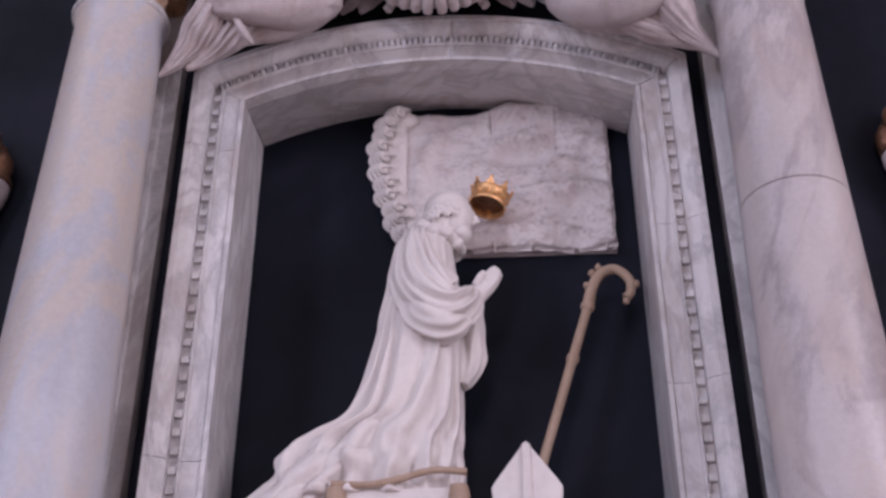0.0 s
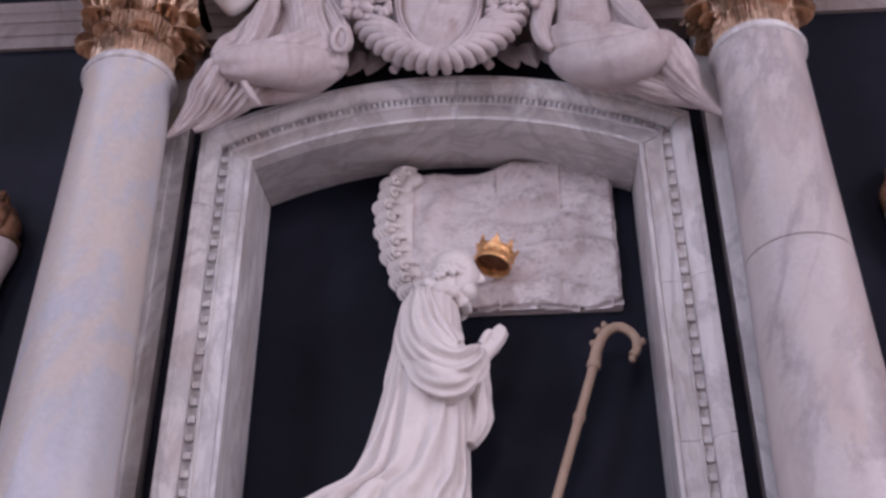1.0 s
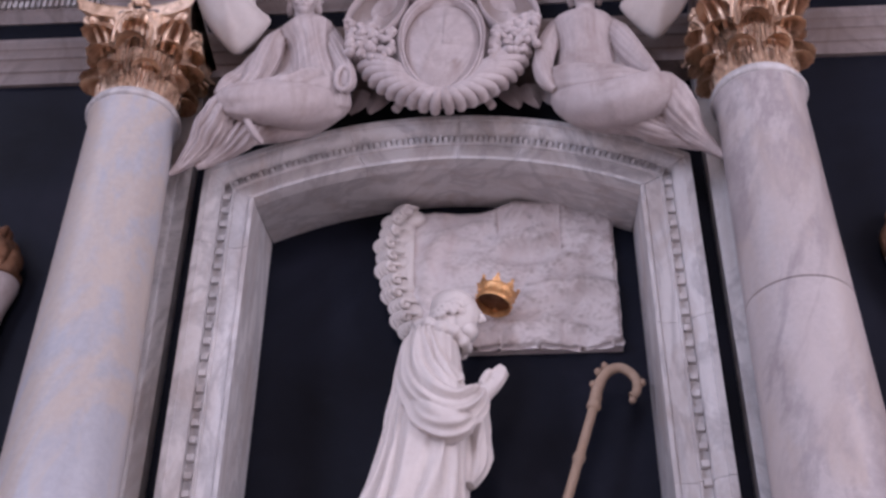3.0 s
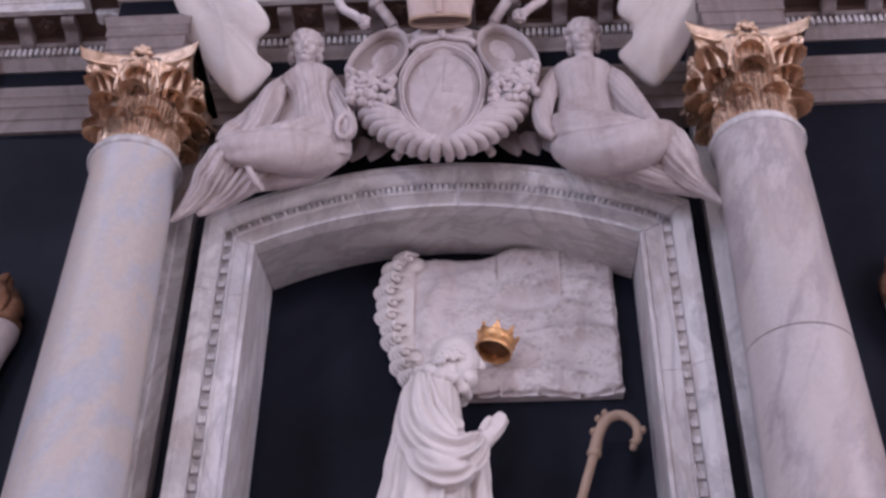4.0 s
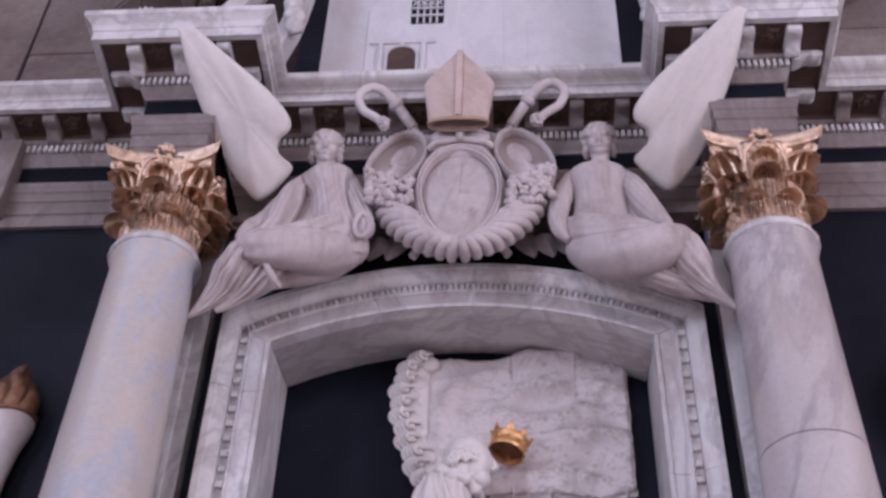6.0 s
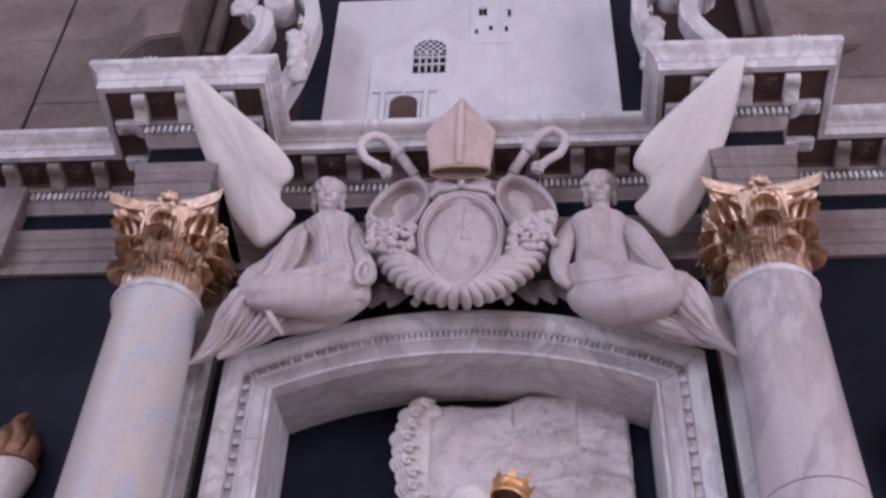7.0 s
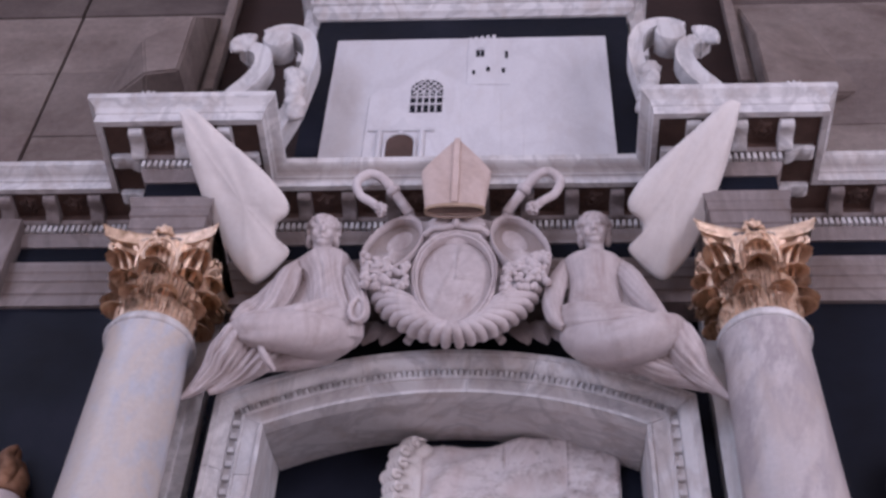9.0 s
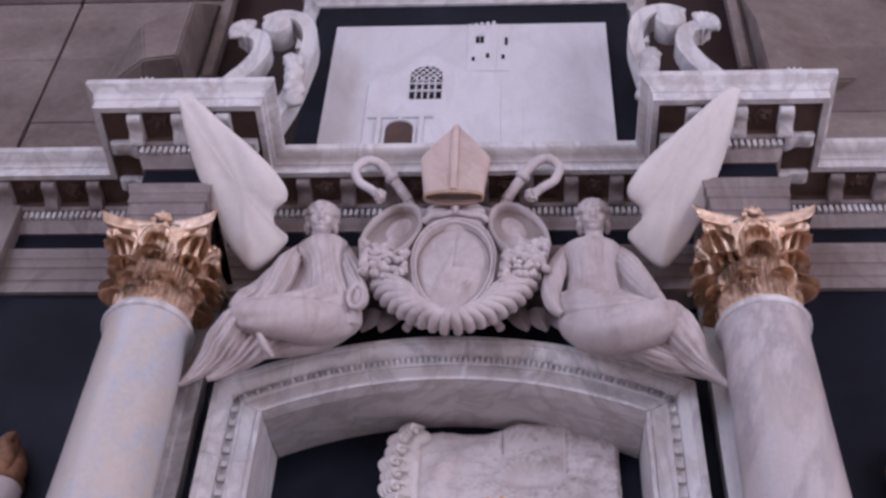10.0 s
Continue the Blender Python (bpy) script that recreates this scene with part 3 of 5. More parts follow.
def blob(bm, at, size, turn=(0, 0, 0), rough=0.0, freq=20.0, seed=0.0, sub=4):
    r = bmesh.ops.create_icosphere(bm, subdivisions=sub, radius=1)
    m = pose(*at, *turn) @ Matrix.Diagonal((*size, 1))
    for v in r["verts"]:
        if rough:
            v.co *= 1 + rough * noise.noise(v.co * freq * 0.1 + Vector((seed, 0, 0)))
        v.co = m @ v.co
    return bm


def curls(bm, at, r, n, size, seed, cut=-0.3):
    """Locks of carved hair over the crown of a head."""
    rnd = random.Random(seed)
    for k in range(n):
        z = 1 - (k + 0.5) / n * (1 - cut)
        a = k * 2.39996 + rnd.uniform(-0.2, 0.2)
        q = math.sqrt(max(1 - z * z, 0))
        p = Vector((q * math.cos(a) * r[0], q * math.sin(a) * r[1], z * r[2]))
        blob(bm, Vector(at) + p, (size, size, size * 0.8), (rnd.uniform(0, 90), rnd.uniform(0, 90), 0), sub=2)


def carved(bm, voxel, rounds=2):
    """One closed carved surface out of overlapping limbs."""
    me = bpy.data.meshes.new("carving")
    bm.to_mesh(me)
    bm.free()
    ob = new("carving", me)
    r = ob.modifiers.new("remesh", "REMESH")
    r.mode, r.voxel_size = "VOXEL", voxel
    f = ob.modifiers.new("smooth", "SMOOTH")
    f.factor, f.iterations = 0.5, rounds
    done = bpy.data.meshes.new_from_object(ob.evaluated_get(bpy.context.evaluated_depsgraph_get()))
    out = bmesh.new()
    out.from_mesh(done)
    bpy.data.objects.remove(ob)
    bpy.data.meshes.remove(me)
    bpy.data.meshes.remove(done)
    return out


# ---- the kneeling figure ----
def kneeling_figure():
    bm = bmesh.new()
    # robe from the hem to the shoulders: height, rear x, front x, half depth
    keys = [(3.20, -0.82, -0.168, 0.17), (3.30, -0.79, -0.168, 0.18), (3.39, -0.755, -0.168, 0.175), (3.44, -0.665, -0.168, 0.17), (3.49, -0.57, -0.168, 0.168), (3.58, -0.520, -0.17, 0.165),
            (3.72, -0.482, -0.172, 0.16), (3.86, -0.456, -0.175, 0.16), (4.00, -0.43, -0.18, 0.155), (4.10, -0.42, -0.185, 0.15), (4.18, -0.395, -0.195, 0.125), (4.225, -0.36, -0.21, 0.095), (4.25, -0.325, -0.22, 0.06)]
    path = smooth_path([(k[0], k[1], k[2], k[3]) for k in keys], 190)
    rows, seg = [], 260
    for z, xl, xr, ry in path:
        cx, rx = (xl + xr) / 2, (xr - xl) / 2
        low = min(max((4.15 - z) / 0.7, 0), 1)
        row = []
        for j in range(seg):
            th = 2 * math.pi * j / seg
            c, s = math.cos(th), math.sin(th)
            # folds fan out from the shoulder towards the train
            wob = 0.8 * noise.noise(Vector((c * 1.3, s * 1.3, z * 1.5))) + 0.35 * noise.noise(Vector((c * 3, s * 3, z * 4)))
            u = 17 * th / (2 * math.pi) + 1.3 * wob + (4.2 - z) * 0.5
            keep = 0.45 + 1.0 * abs(noise.noise(Vector((c * 2.1 + 7, s * 2.1, z * 1.3))))
            d = (0.006 + 0.036 * low) * (ridge(u) - 0.45) * keep
            if z < 3.5:
                d += 0.060 * (3.5 - z) / 0.3 * noise.noise(Vector((c * 7, s * 7 + 3, z * 14)))
            x = cx + (rx + (d if c < 0.6 else d * 0.5)) * (abs(c) ** 0.85) * (1 if c > 0 else -1)
            y = 3.95 + (ry + d) * (abs(s) ** 0.9) * (1 if s > 0 else -1)
            row.append((x, y, z))
        rows.append(row)
    grid_mesh(bm, rows, closed_v=True)
    # train gathered in heavy folds behind
    rnd = random.Random(21)
    for k in range(15):
        x, z = -0.52 - 0.26 * (k % 5) / 4, 3.40 - 0.05 * (k // 5) - 0.17 * (k % 5) / 4 + rnd.uniform(-0.015, 0.015)
        r, y = rnd.uniform(0.022, 0.036), 3.80 + 0.03 * (k // 5 == 0) + rnd.uniform(-0.015, 0.015)
        bend = rnd.uniform(-0.03, 0.03)
        drape(bm, [(x + 0.12, y + 0.05, z + 0.13, r * 0.3, r * 0.4), (x + 0.05, y + 0.01, z + 0.06, r, r), (x, y, z + bend, r * 1.15, r), (x - 0.06, y + 0.005, z - 0.05 + bend, r, r * 0.9), (x - 0.09, y + 0.02, z - 0.10, r * 0.4, r * 0.4)], 26, 30, 5, 0.006, 0.8, k * 3.1)
    # wide sleeve of the near arm, slung from shoulder to wrist
    drape(bm, [(-0.315, 3.88, 4.215, 0.04, 0.04), (-0.318, 3.85, 4.13, 0.072, 0.06), (-0.308, 3.82, 4.01, 0.092, 0.07), (-0.268, 3.80, 3.91, 0.098, 0.08), (-0.21, 3.79, 3.865, 0.085, 0.075), (-0.155, 3.82, 3.895, 0.060, 0.06), (-0.125, 3.85, 3.945, 0.034, 0.04)], 90, 120, 15, 0.012, 0.7, 2.0)
    # hanging end of the sleeve, and the far sleeve
    drape(bm, [(-0.32, 3.81, 3.92, 0.05, 0.05), (-0.28, 3.79, 3.84, 0.075, 0.06), (-0.215, 3.79, 3.80, 0.065, 0.06), (-0.155, 3.82, 3.83, 0.038, 0.04)], 40, 60, 8, 0.010, 0.3, 5.0)
    drape(bm, [(-0.15, 3.95, 3.95, 0.04, 0.05), (-0.14, 3.95, 3.85, 0.048, 0.06), (-0.145, 3.95, 3.73, 0.045, 0.055), (-0.165, 3.95, 3.645, 0.018, 0.03)], 40, 50, 7, 0.010, 0.4, 8.0)
    # joined palms raised before the breast
    drape(bm, [(-0.135, 3.87, 3.93, 0.034, 0.036), (-0.105, 3.875, 3.965, 0.034, 0.034), (-0.08, 3.875, 4.0, 0.036, 0.028)], 14, 24, 3, 0.002)
    for k in range(4):
        o = 0.013 * (k - 1.5)
        tube(bm, smooth_path([(-0.10 + o * 0.6, 3.862, 3.975 - o * 0.6), (-0.065 + o * 0.7, 3.86, 4.015 - o * 0.7), (-0.032 + o * 0.4 - 0.004 * abs(k - 1.5), 3.868, 4.062 - o * 0.5)], 8), [0.013, 0.013, 0.0125, 0.012, 0.011, 0.0105, 0.009, 0.005], 10)
        tube(bm, smooth_path([(-0.10 + o * 0.6, 3.888, 3.975 - o * 0.6), (-0.065 + o * 0.7, 3.888, 4.015 - o * 0.7), (-0.036 + o * 0.4, 3.88, 4.056 - o * 0.5)], 8), 0.011, 10)
    tube(bm, smooth_path([(-0.115, 3.85, 3.985), (-0.10, 3.845, 4.015), (-0.085, 3.855, 4.045)], 8), [0.014, 0.014, 0.013, 0.013, 0.012, 0.011, 0.009, 0.005], 10)
    # neck, hood and head
    drape(bm, [(-0.275, 3.945, 4.20, 0.07, 0.07), (-0.245, 3.94, 4.28, 0.060, 0.060), (-0.225, 3.94, 4.33, 0.058, 0.058)], 16, 40, 5, 0.002)
    ring = [(-0.262 + 0.092 * math.cos(a), 3.945 + 0.092 * math.sin(a), 4.235 + 0.035 * math.cos(a + math.pi) + 0.006 * math.sin(5 * a)) for a in (2 * math.pi * k / 40 for k in range(41))]
    tube(bm, ring, [0.020 + 0.005 * math.sin(k * 1.9) for k in range(41)], 12)
    blob(bm, (-0.215, 3.94, 4.362), (0.088, 0.076, 0.080), (0, 12, 0))
    blob(bm, (-0.180, 3.94, 4.325), (0.056, 0.060, 0.090), (0, 12, 0))
    blob(bm, (-0.163, 3.94, 4.258), (0.036, 0.044, 0.040), (0, 25, 0))
    tube(bm, [(-0.128, 3.94, 4.362), (-0.118, 3.94, 4.338), (-0.108, 3.94, 4.312), (-0.124, 3.94, 4.302)], [0.008, 0.011, 0.014, 0.008], 10)
    blob(bm, (-0.212, 3.868, 4.318), (0.016, 0.010, 0.026), (0, 15, 0), sub=2)
    rnd = random.Random(5)
    for k in range(110):
        a = -2.5 + 5.0 * (k % 55) / 54
        lift = rnd.uniform(-0.022, 0.022)
        blob(bm, (-0.228 - 0.080 * math.cos(a), 3.94 + 0.073 * math.sin(a), 4.300 + lift + 0.02 * (1 - math.cos(a))), (0.010, 0.010, 0.013), (rnd.uniform(0, 90), 0, 0), sub=2)
    return part("kneeling_figure", carved(bm, 0.0038, 1), STATUE, smooth=60)


sill = part("niche_sill", box(C - HALF + 0.002, C + HALF - 0.002, 3.70, YB - 0.004, 2.201, 2.95, 0.01), WHITE)
tagged(sill, "plain marble sill closing the foot of the niche", "sill", kind="structure")
tagged(kneeling_figure(), "white marble statue kneeling in prayer in long draped robes", "statue")
kneeler = thing("kneeler", "white stone kneeler with ochre edging under the statue", "kneeler", at=(-0.355, 3.95, 2.95))
part("block", box(-0.21, 0.19, -0.17, 0.17, 0.0, 0.262, 0.006), STATUE, kneeler)
part("train_rest", box(-0.50, -0.211, -0.15, 0.17, 0.0, 0.256, 0.02), STATUE, kneeler)
bm = tube(bmesh.new(), smooth_path([(-0.215, -0.185, 0.275), (-0.10, -0.188, 0.268), (0.0, -0.19, 0.285), (0.10, -0.19, 0.31), (0.205, -0.185, 0.305)], 24), 0.011, 12)
part("edging", bm, OCHRE, kneeler, "ochre rolled edging", 60)
for x in (-0.2, 0.18):
    part("corner_post", lathe(bmesh.new(), [(0.028, 0.0), (0.028, 0.2), (0.034, 0.23), (0.028, 0.262)], (x, -0.175, 0.0), 16), OCHRE, kneeler, "ochre corner post", 40)


# ---- relief panel in the niche ----
def relief():
    bm = bmesh.new()
    nx, nz = 150, 110
    x0, x1, z0, z1 = -0.40, 0.418, 4.315, 5.0
    rows = []
    for i in range(nx + 1):
        row = []
        for j in range(nz + 1):
            x, z = x0 + (x1 - x0) * i / nx, z0 + (z1 - z0) * j / nz
            p = Vector((x * 5, z * 7, 0))
            d = 0.040 * noise.noise(p * 0.7) + 0.022 * noise.noise(p * 1.7) + 0.006 * noise.noise(p * 4) + 0.002 * noise.noise(p * 11)
            d += 0.012 * ridge(1.1 * noise.noise(Vector((x * 2.2, z * 4, 4))) + z * 2.4 + x * 1.1) + 0.03 * max(0, noise.noise(Vector((x * 7 - 2, z * 9, 9)))) * (x > 0.2)
            d += 0.024 * (0.5 - abs(noise.noise(Vector((x * 3.4 + 3, z * 5, 2))))) + 0.004 * (0.4 - abs(noise.noise(Vector((x * 13, z * 15, 6)))))
            d *= 0.65 + 0.6 * min(max((x + 0.28) / 0.3, 0), 1)
            # a smooth swept arm of cloud beside the border
            q = math.hypot(x + 0.10, (z - 4.62) * 0.8)
            d += 0.022 * math.exp(-((q - 0.25) / 0.035) ** 2) * (1 if x < -0.05 else 0.2)
            d += 0.02 * math.exp(-(((x + 0.27) / 0.07) ** 2 + ((z - 4.80) / 0.12) ** 2))
            e = min(x1 - x, z - z0, z1 - z) + 0.006 * noise.noise(Vector((x * 25, z * 25, 1)))
            row.append((x + 0.006 * noise.noise(Vector((z * 18, 3, 1))) * (i == nx), 4.150 - d + (0.02 if e < 0.008 else 0), z + 0.008 * noise.noise(Vector((x * 18, 7, 1))) * (j == 0)))
        rows.append(row)
    grid_mesh(bm, rows)
    add_box(bm, x0 + 0.002, x1 - 0.002, 4.165, YB - 0.002, z0 + 0.004, z1)
    return bm


panel = thing("cloud_relief", "rough white marble relief of clouds on black ground", "relief")
part("cloud_ground", relief(), RELIEF, panel, smooth=60)
edge = [(-0.42, 5.0), (-0.462, 4.955), (-0.492, 4.905), (-0.510, 4.85), (-0.520, 4.79), (-0.520, 4.73), (-0.512, 4.67), (-0.500, 4.61), (-0.484, 4.55), (-0.464, 4.49), (-0.445, 4.43), (-0.425, 4.38)]
part("border", grid_mesh(bmesh.new(), [[(x, y, z) for x, y, z in ((ex + 0.02, 4.16, ez), (ex + 0.05, 4.125, ez), (-0.40, 4.115, ez), (-0.385, 4.125, ez), (-0.385, YB - 0.003, ez), (ex + 0.02, YB - 0.003, ez))] for ex, ez in edge], closed_v=True), STATUE, panel, smooth=50)
rnd = random.Random(8)
for k, (ex, ez) in enumerate(edge[1:]):
    bm = bmesh.new()
    ex -= 0.012 * (k % 2)
    for q in range(4):
        r = 0.062 - 0.014 * q
        arc = [(ex + 0.062 + 1.05 * r * math.cos(a), 4.108 - 0.012 * q - 0.018 * math.sin((a - 1.0) * 0.9), ez - 0.006 + 0.72 * r * math.sin(a)) for a in (radians(62 + 185 * i / 17 + rnd.uniform(-2, 2)) for i in range(18))]
        tube(bm, arc, [0.004 + 0.008 * math.sin(math.pi * (i + 1) / 19) for i in range(18)], 8)
    blob(bm, (ex + 0.058, 4.078, ez - 0.006), (0.018, 0.016, 0.014), sub=2)
    blob(bm, (ex + 0.062, 4.125, ez - 0.004), (0.060, 0.028, 0.040), sub=3)
    part("curl", bm, STATUE, panel, smooth=70)

# ---- gilded crown held before the relief ----
crown = thing("gilded_crown", "small bright gilded crown fixed to the relief", "crown", at=(-0.062, 4.02, 4.47))
crown.rotation_euler = (radians(-4), radians(14), 0)
bm = lathe(bmesh.new(), [(0.066, -0.04), (0.070, -0.04), (0.072, -0.03), (0.068, -0.024), (0.070, 0.012), (0.075, 0.018), (0.073, 0.026), (0.068, 0.026), (0.062, 0.0), (0.064, -0.03)], n=40, ring=True)
part("band", bm, CROWN_GOLD, crown, smooth=40)
fm = None
for k in range(8):
    if fm is None:
        bm = grid_mesh(bmesh.new(), [[(w * 0.5, y, z), (w * 0.5, y - 0.007, z), (-w * 0.5, y - 0.007, z), (-w * 0.5, y, z)] for w, y, z in ((0.034, -0.066, 0.02), (0.028, -0.070, 0.030), (0.012, -0.073, 0.040), (0.005, -0.076, 0.047))], closed_v=True)
        bmesh.ops.create_icosphere(bm, subdivisions=2, radius=0.007, matrix=Matrix.Translation((0, -0.078, 0.050)))
        ob = part("point", bm, CROWN_GOLD, crown, smooth=50)
        fm = ob.data
    else:
        ob = new("point", fm)
        ob.parent = crown
    ob.matrix_basis = pose(0, 0, 0, 0, 0, 45 * k)
# Inner cap added in dull gold so the inside of the crown looks shaded.
part("lining", lathe(bmesh.new(), [(0.0655, -0.012), (0.062, 0.006), (0.045, 0.020), (0.004, 0.026)], n=32), BRONZE, crown, "dark inner cap in the tone of a shaded inside", 60)
part("fixing", tube(bmesh.new(), [(0.0, 0.05, 0.0), (0.0, 0.10, 0.0)], 0.015, 10), CROWN_GOLD, crown)
for k in range(12):
    a = 2 * math.pi * k / 12
    bm = bmesh.new()
    bmesh.ops.create_icosphere(bm, subdivisions=2, radius=0.007, matrix=Matrix.Translation((0.071 * math.cos(a), 0.071 * math.sin(a), -0.006)))
    part("stud", bm, CROWN_GOLD, crown, smooth=80)

# ---- stone crozier and mitre standing in the niche ----
def crozier(name_label, foot, neck, hook, r, mat, at=(0, 0, 0)):
    z = thing("crozier", name_label, "crozier", at=at)
    part("staff", tube(bmesh.new(), [foot, neck], [r * 0.95, r], 16), mat, z, smooth=60)
    d = (Vector(neck) - Vector(foot)).normalized()
    for k, (s, q) in enumerate(((0.0, 1.5), (0.03, 1.25), (-0.22, 1.3))):
        p = Vector(neck) + d * s
        part("knop", tube(bmesh.new(), [p - d * 0.018, p - d * 0.008, p + d * 0.008, p + d * 0.018], [r * 1.02, r * q, r * q, r * 1.02], 16), mat, z, smooth=60)
    pts = smooth_path([neck, *hook], 40)
    part("crook", tube(bmesh.new(), pts, [r * (1.25 - 0.35 * i / 39) for i in range(40)], 14), mat, z, smooth=60)
    return z


stand = crozier("stone crozier leaning in the niche beside the statue", (-0.04, 0, 0.0), (0.277, 0.04, 1.03), [(0.295, 0.04, 1.10), (0.33, 0.04, 1.165), (0.385, 0.04, 1.185), (0.432, 0.04, 1.14), (0.432, 0.04, 1.085), (0.412, 0.04, 1.065)], 0.017, OCHRE, (0.0, 3.97, 2.95))
for k in range(5):
    q = ((0.28, 0.04, 1.12), (0.30, 0.04, 1.17), (0.325, 0.04, 1.195), (0.455, 0.04, 1.12), (0.415, 0.04, 1.05))[k]
    part("crocket", blob(bmesh.new(), q, (0.013, 0.015, 0.015), rough=0.3, seed=k, sub=2), OCHRE, stand, smooth=80)


def mitre(at, w0, w1, h1, h2, mat, trim, group=None, lean=0):
    """A bishop's mitre: two pointed faces on an oval band."""
    bm = bmesh.new()
    rows = []
    n, m = 24, 32
    for i in range(n + 1):
        v = i / n
        row = []
        for j in range(m):
            th = 2 * math.pi * j / m
            c, s = math.cos(th), math.sin(th)
            top = h1 + (h2 - h1) * (1 - abs(c) ** 1.0)
            z = top * v
            w = w0 + (w1 - w0) * min(z / h1, 1)
            if z > h1:
                w = w1
            d = 0.26 * w0 * (1 - 0.45 * min(z / h2, 1))
            row.append((w * c * (1 if z <= h1 else 1), d * (1 if s > 0 else -1) * abs(s) ** 0.7, z))
        rows.append(row)
    grid_mesh(bm, rows, closed_v=True, caps=False)
    ob = part("mitre", bm, mat, None, smooth=40)
    ob.matrix_basis = pose(*at, lean)
    part("band", grid_mesh(bmesh.new(), [[((w0 + o) * math.cos(a), (0.26 * w0 + o) * (1 if math.sin(a) > 0 else -1) * abs(math.sin(a)) ** 0.7, z) for a in (2 * math.pi * k / 40 for k in range(40))] for o, z in ((-0.004, -0.004), (0.004, -0.004), (0.005, h1 * 0.05), (-0.004, h1 * 0.06))], closed_v=True, caps=False), trim, ob, "stained band", 40)
    strip = []
    for k in range(13):
        z = h1 * 0.06 + (h2 * 0.97 - h1 * 0.06) * k / 12
        d = -0.26 * w0 * (1 - 0.45 * min(z / h2, 1))
        strip.append([(-0.014, d + 0.008, z), (-0.012, d - 0.010, z), (0.012, d - 0.010, z), (0.014, d + 0.008, z)])
    part("orphrey", grid_mesh(bmesh.new(), strip, closed_v=True), mat, ob)
    return ob


low = mitre((0.035, 3.83, 2.95), 0.085, 0.112, 0.275, 0.43, STATUE, STATUE)
tagged(low, "pale stone mitre standing on the niche sill", "mitre")


# ---- seated angels on the arch ----
WING = [(-1.392, 3.105, 5.925), (-1.335, 3.105, 5.935), (-1.20, 3.175, 5.84), (-1.035, 3.275, 5.735), (-0.945, 3.35, 5.655), (-0.935, 3.40, 5.615), (-0.985, 3.44, 5.585),
        (-0.985, 3.485, 5.55), (-0.935, 3.52, 5.52), (-0.96, 3.56, 5.49), (-1.064, 3.62, 5.42), (-1.138, 3.59, 5.468), (-1.213, 3.51, 5.545), (-1.285, 3.375, 5.66), (-1.345, 3.255, 5.78)]


def wing(bm, side):
    """A spread wing: a smooth shield of feathers, thick in the middle, with scalloped quill ends on its outer edge."""
    ring = [Vector(p) for p in smooth_path(WING + WING[:1], 120)[:-1]]
    mid = sum(ring, Vector()) / len(ring)
    tip, root = Vector(WING[0]), Vector(WING[10])
    along = (tip - root).normalized()
    face = along.cross(Vector((1, 0, 0))).normalized()
    if face.y > 0:
        face = -face
    rows = []
    for s, lift in ((1.0, -0.022), (1.0, 0.0), (0.97, 0.012), (0.9, 0.018), (0.75, 0.024), (0.5, 0.028), (0.25, 0.030), (0.02, 0.031)):
        row = []
        for p in ring:
            q = mid + (p - mid) * s
            t = (q - root).dot(along)
            across = (q - mid).dot(along.cross(face))
            groove = 0.0045 * math.sin(across * 70 + t * 4) * (0.3 + 0.7 * min(max(t / 0.4, 0), 1)) if 0.05 < s < 0.99 and lift > 0 else 0
            soft = 0.006 * noise.noise(q * 9)
            row.append(q + face * (lift + groove + (soft if lift > 0 else 0)))
        rows.append(row)
    grid_mesh(bm, rows, closed_v=True)


def statue_head(bm, at, turn, k, seed):
    """A plain carved head with cropped locks: face along -y, turned and set in place."""
    h = bmesh.new()
    blob(h, (0, 0.0, 0.012), (0.068, 0.078, 0.080))
    blob(h, (0, -0.030, -0.022), (0.054, 0.050, 0.066))
    blob(h, (0, -0.052, -0.070), (0.028, 0.024, 0.022))
    blob(h, (-0.030, -0.062, -0.028), (0.022, 0.016, 0.024), sub=3)
    blob(h, (0.030, -0.062, -0.028), (0.022, 0.016, 0.024), sub=3)
    tube(h, [(-0.046, -0.058, 0.016), (-0.022, -0.075, 0.020), (0.0, -0.074, 0.012), (0.022, -0.075, 0.020), (0.046, -0.058, 0.016)], 0.005, 10)
    tube(h, [(0, -0.074, 0.014), (0, -0.082, -0.006), (0, -0.090, -0.024), (0, -0.076, -0.032)], [0.007, 0.009, 0.012, 0.008], 10)
    tube(h, [(-0.02, -0.070, -0.051), (0.0, -0.080, -0.048), (0.02, -0.070, -0.051)], [0.004, 0.008, 0.004], 8)
    curls(h, (0, 0.012, 0.020), (0.072, 0.078, 0.076), 80, 0.021, seed, 0.0)
    for s in (-1, 1):
        for q in range(9):
            blob(h, (s * (0.064 + 0.005 * (q % 2)), -0.004 + 0.014 * (q % 3), 0.040 - 0.012 * q), (0.017, 0.022, 0.016), (20 * q, 0, 0), sub=2)
    h.transform(pose(*at, *turn) @ Matrix.Scale(k, 4))
    me = bpy.data.meshes.new("tmp")
    h.to_mesh(me)
    h.free()
    bm.from_mesh(me)
    bpy.data.meshes.remove(me)


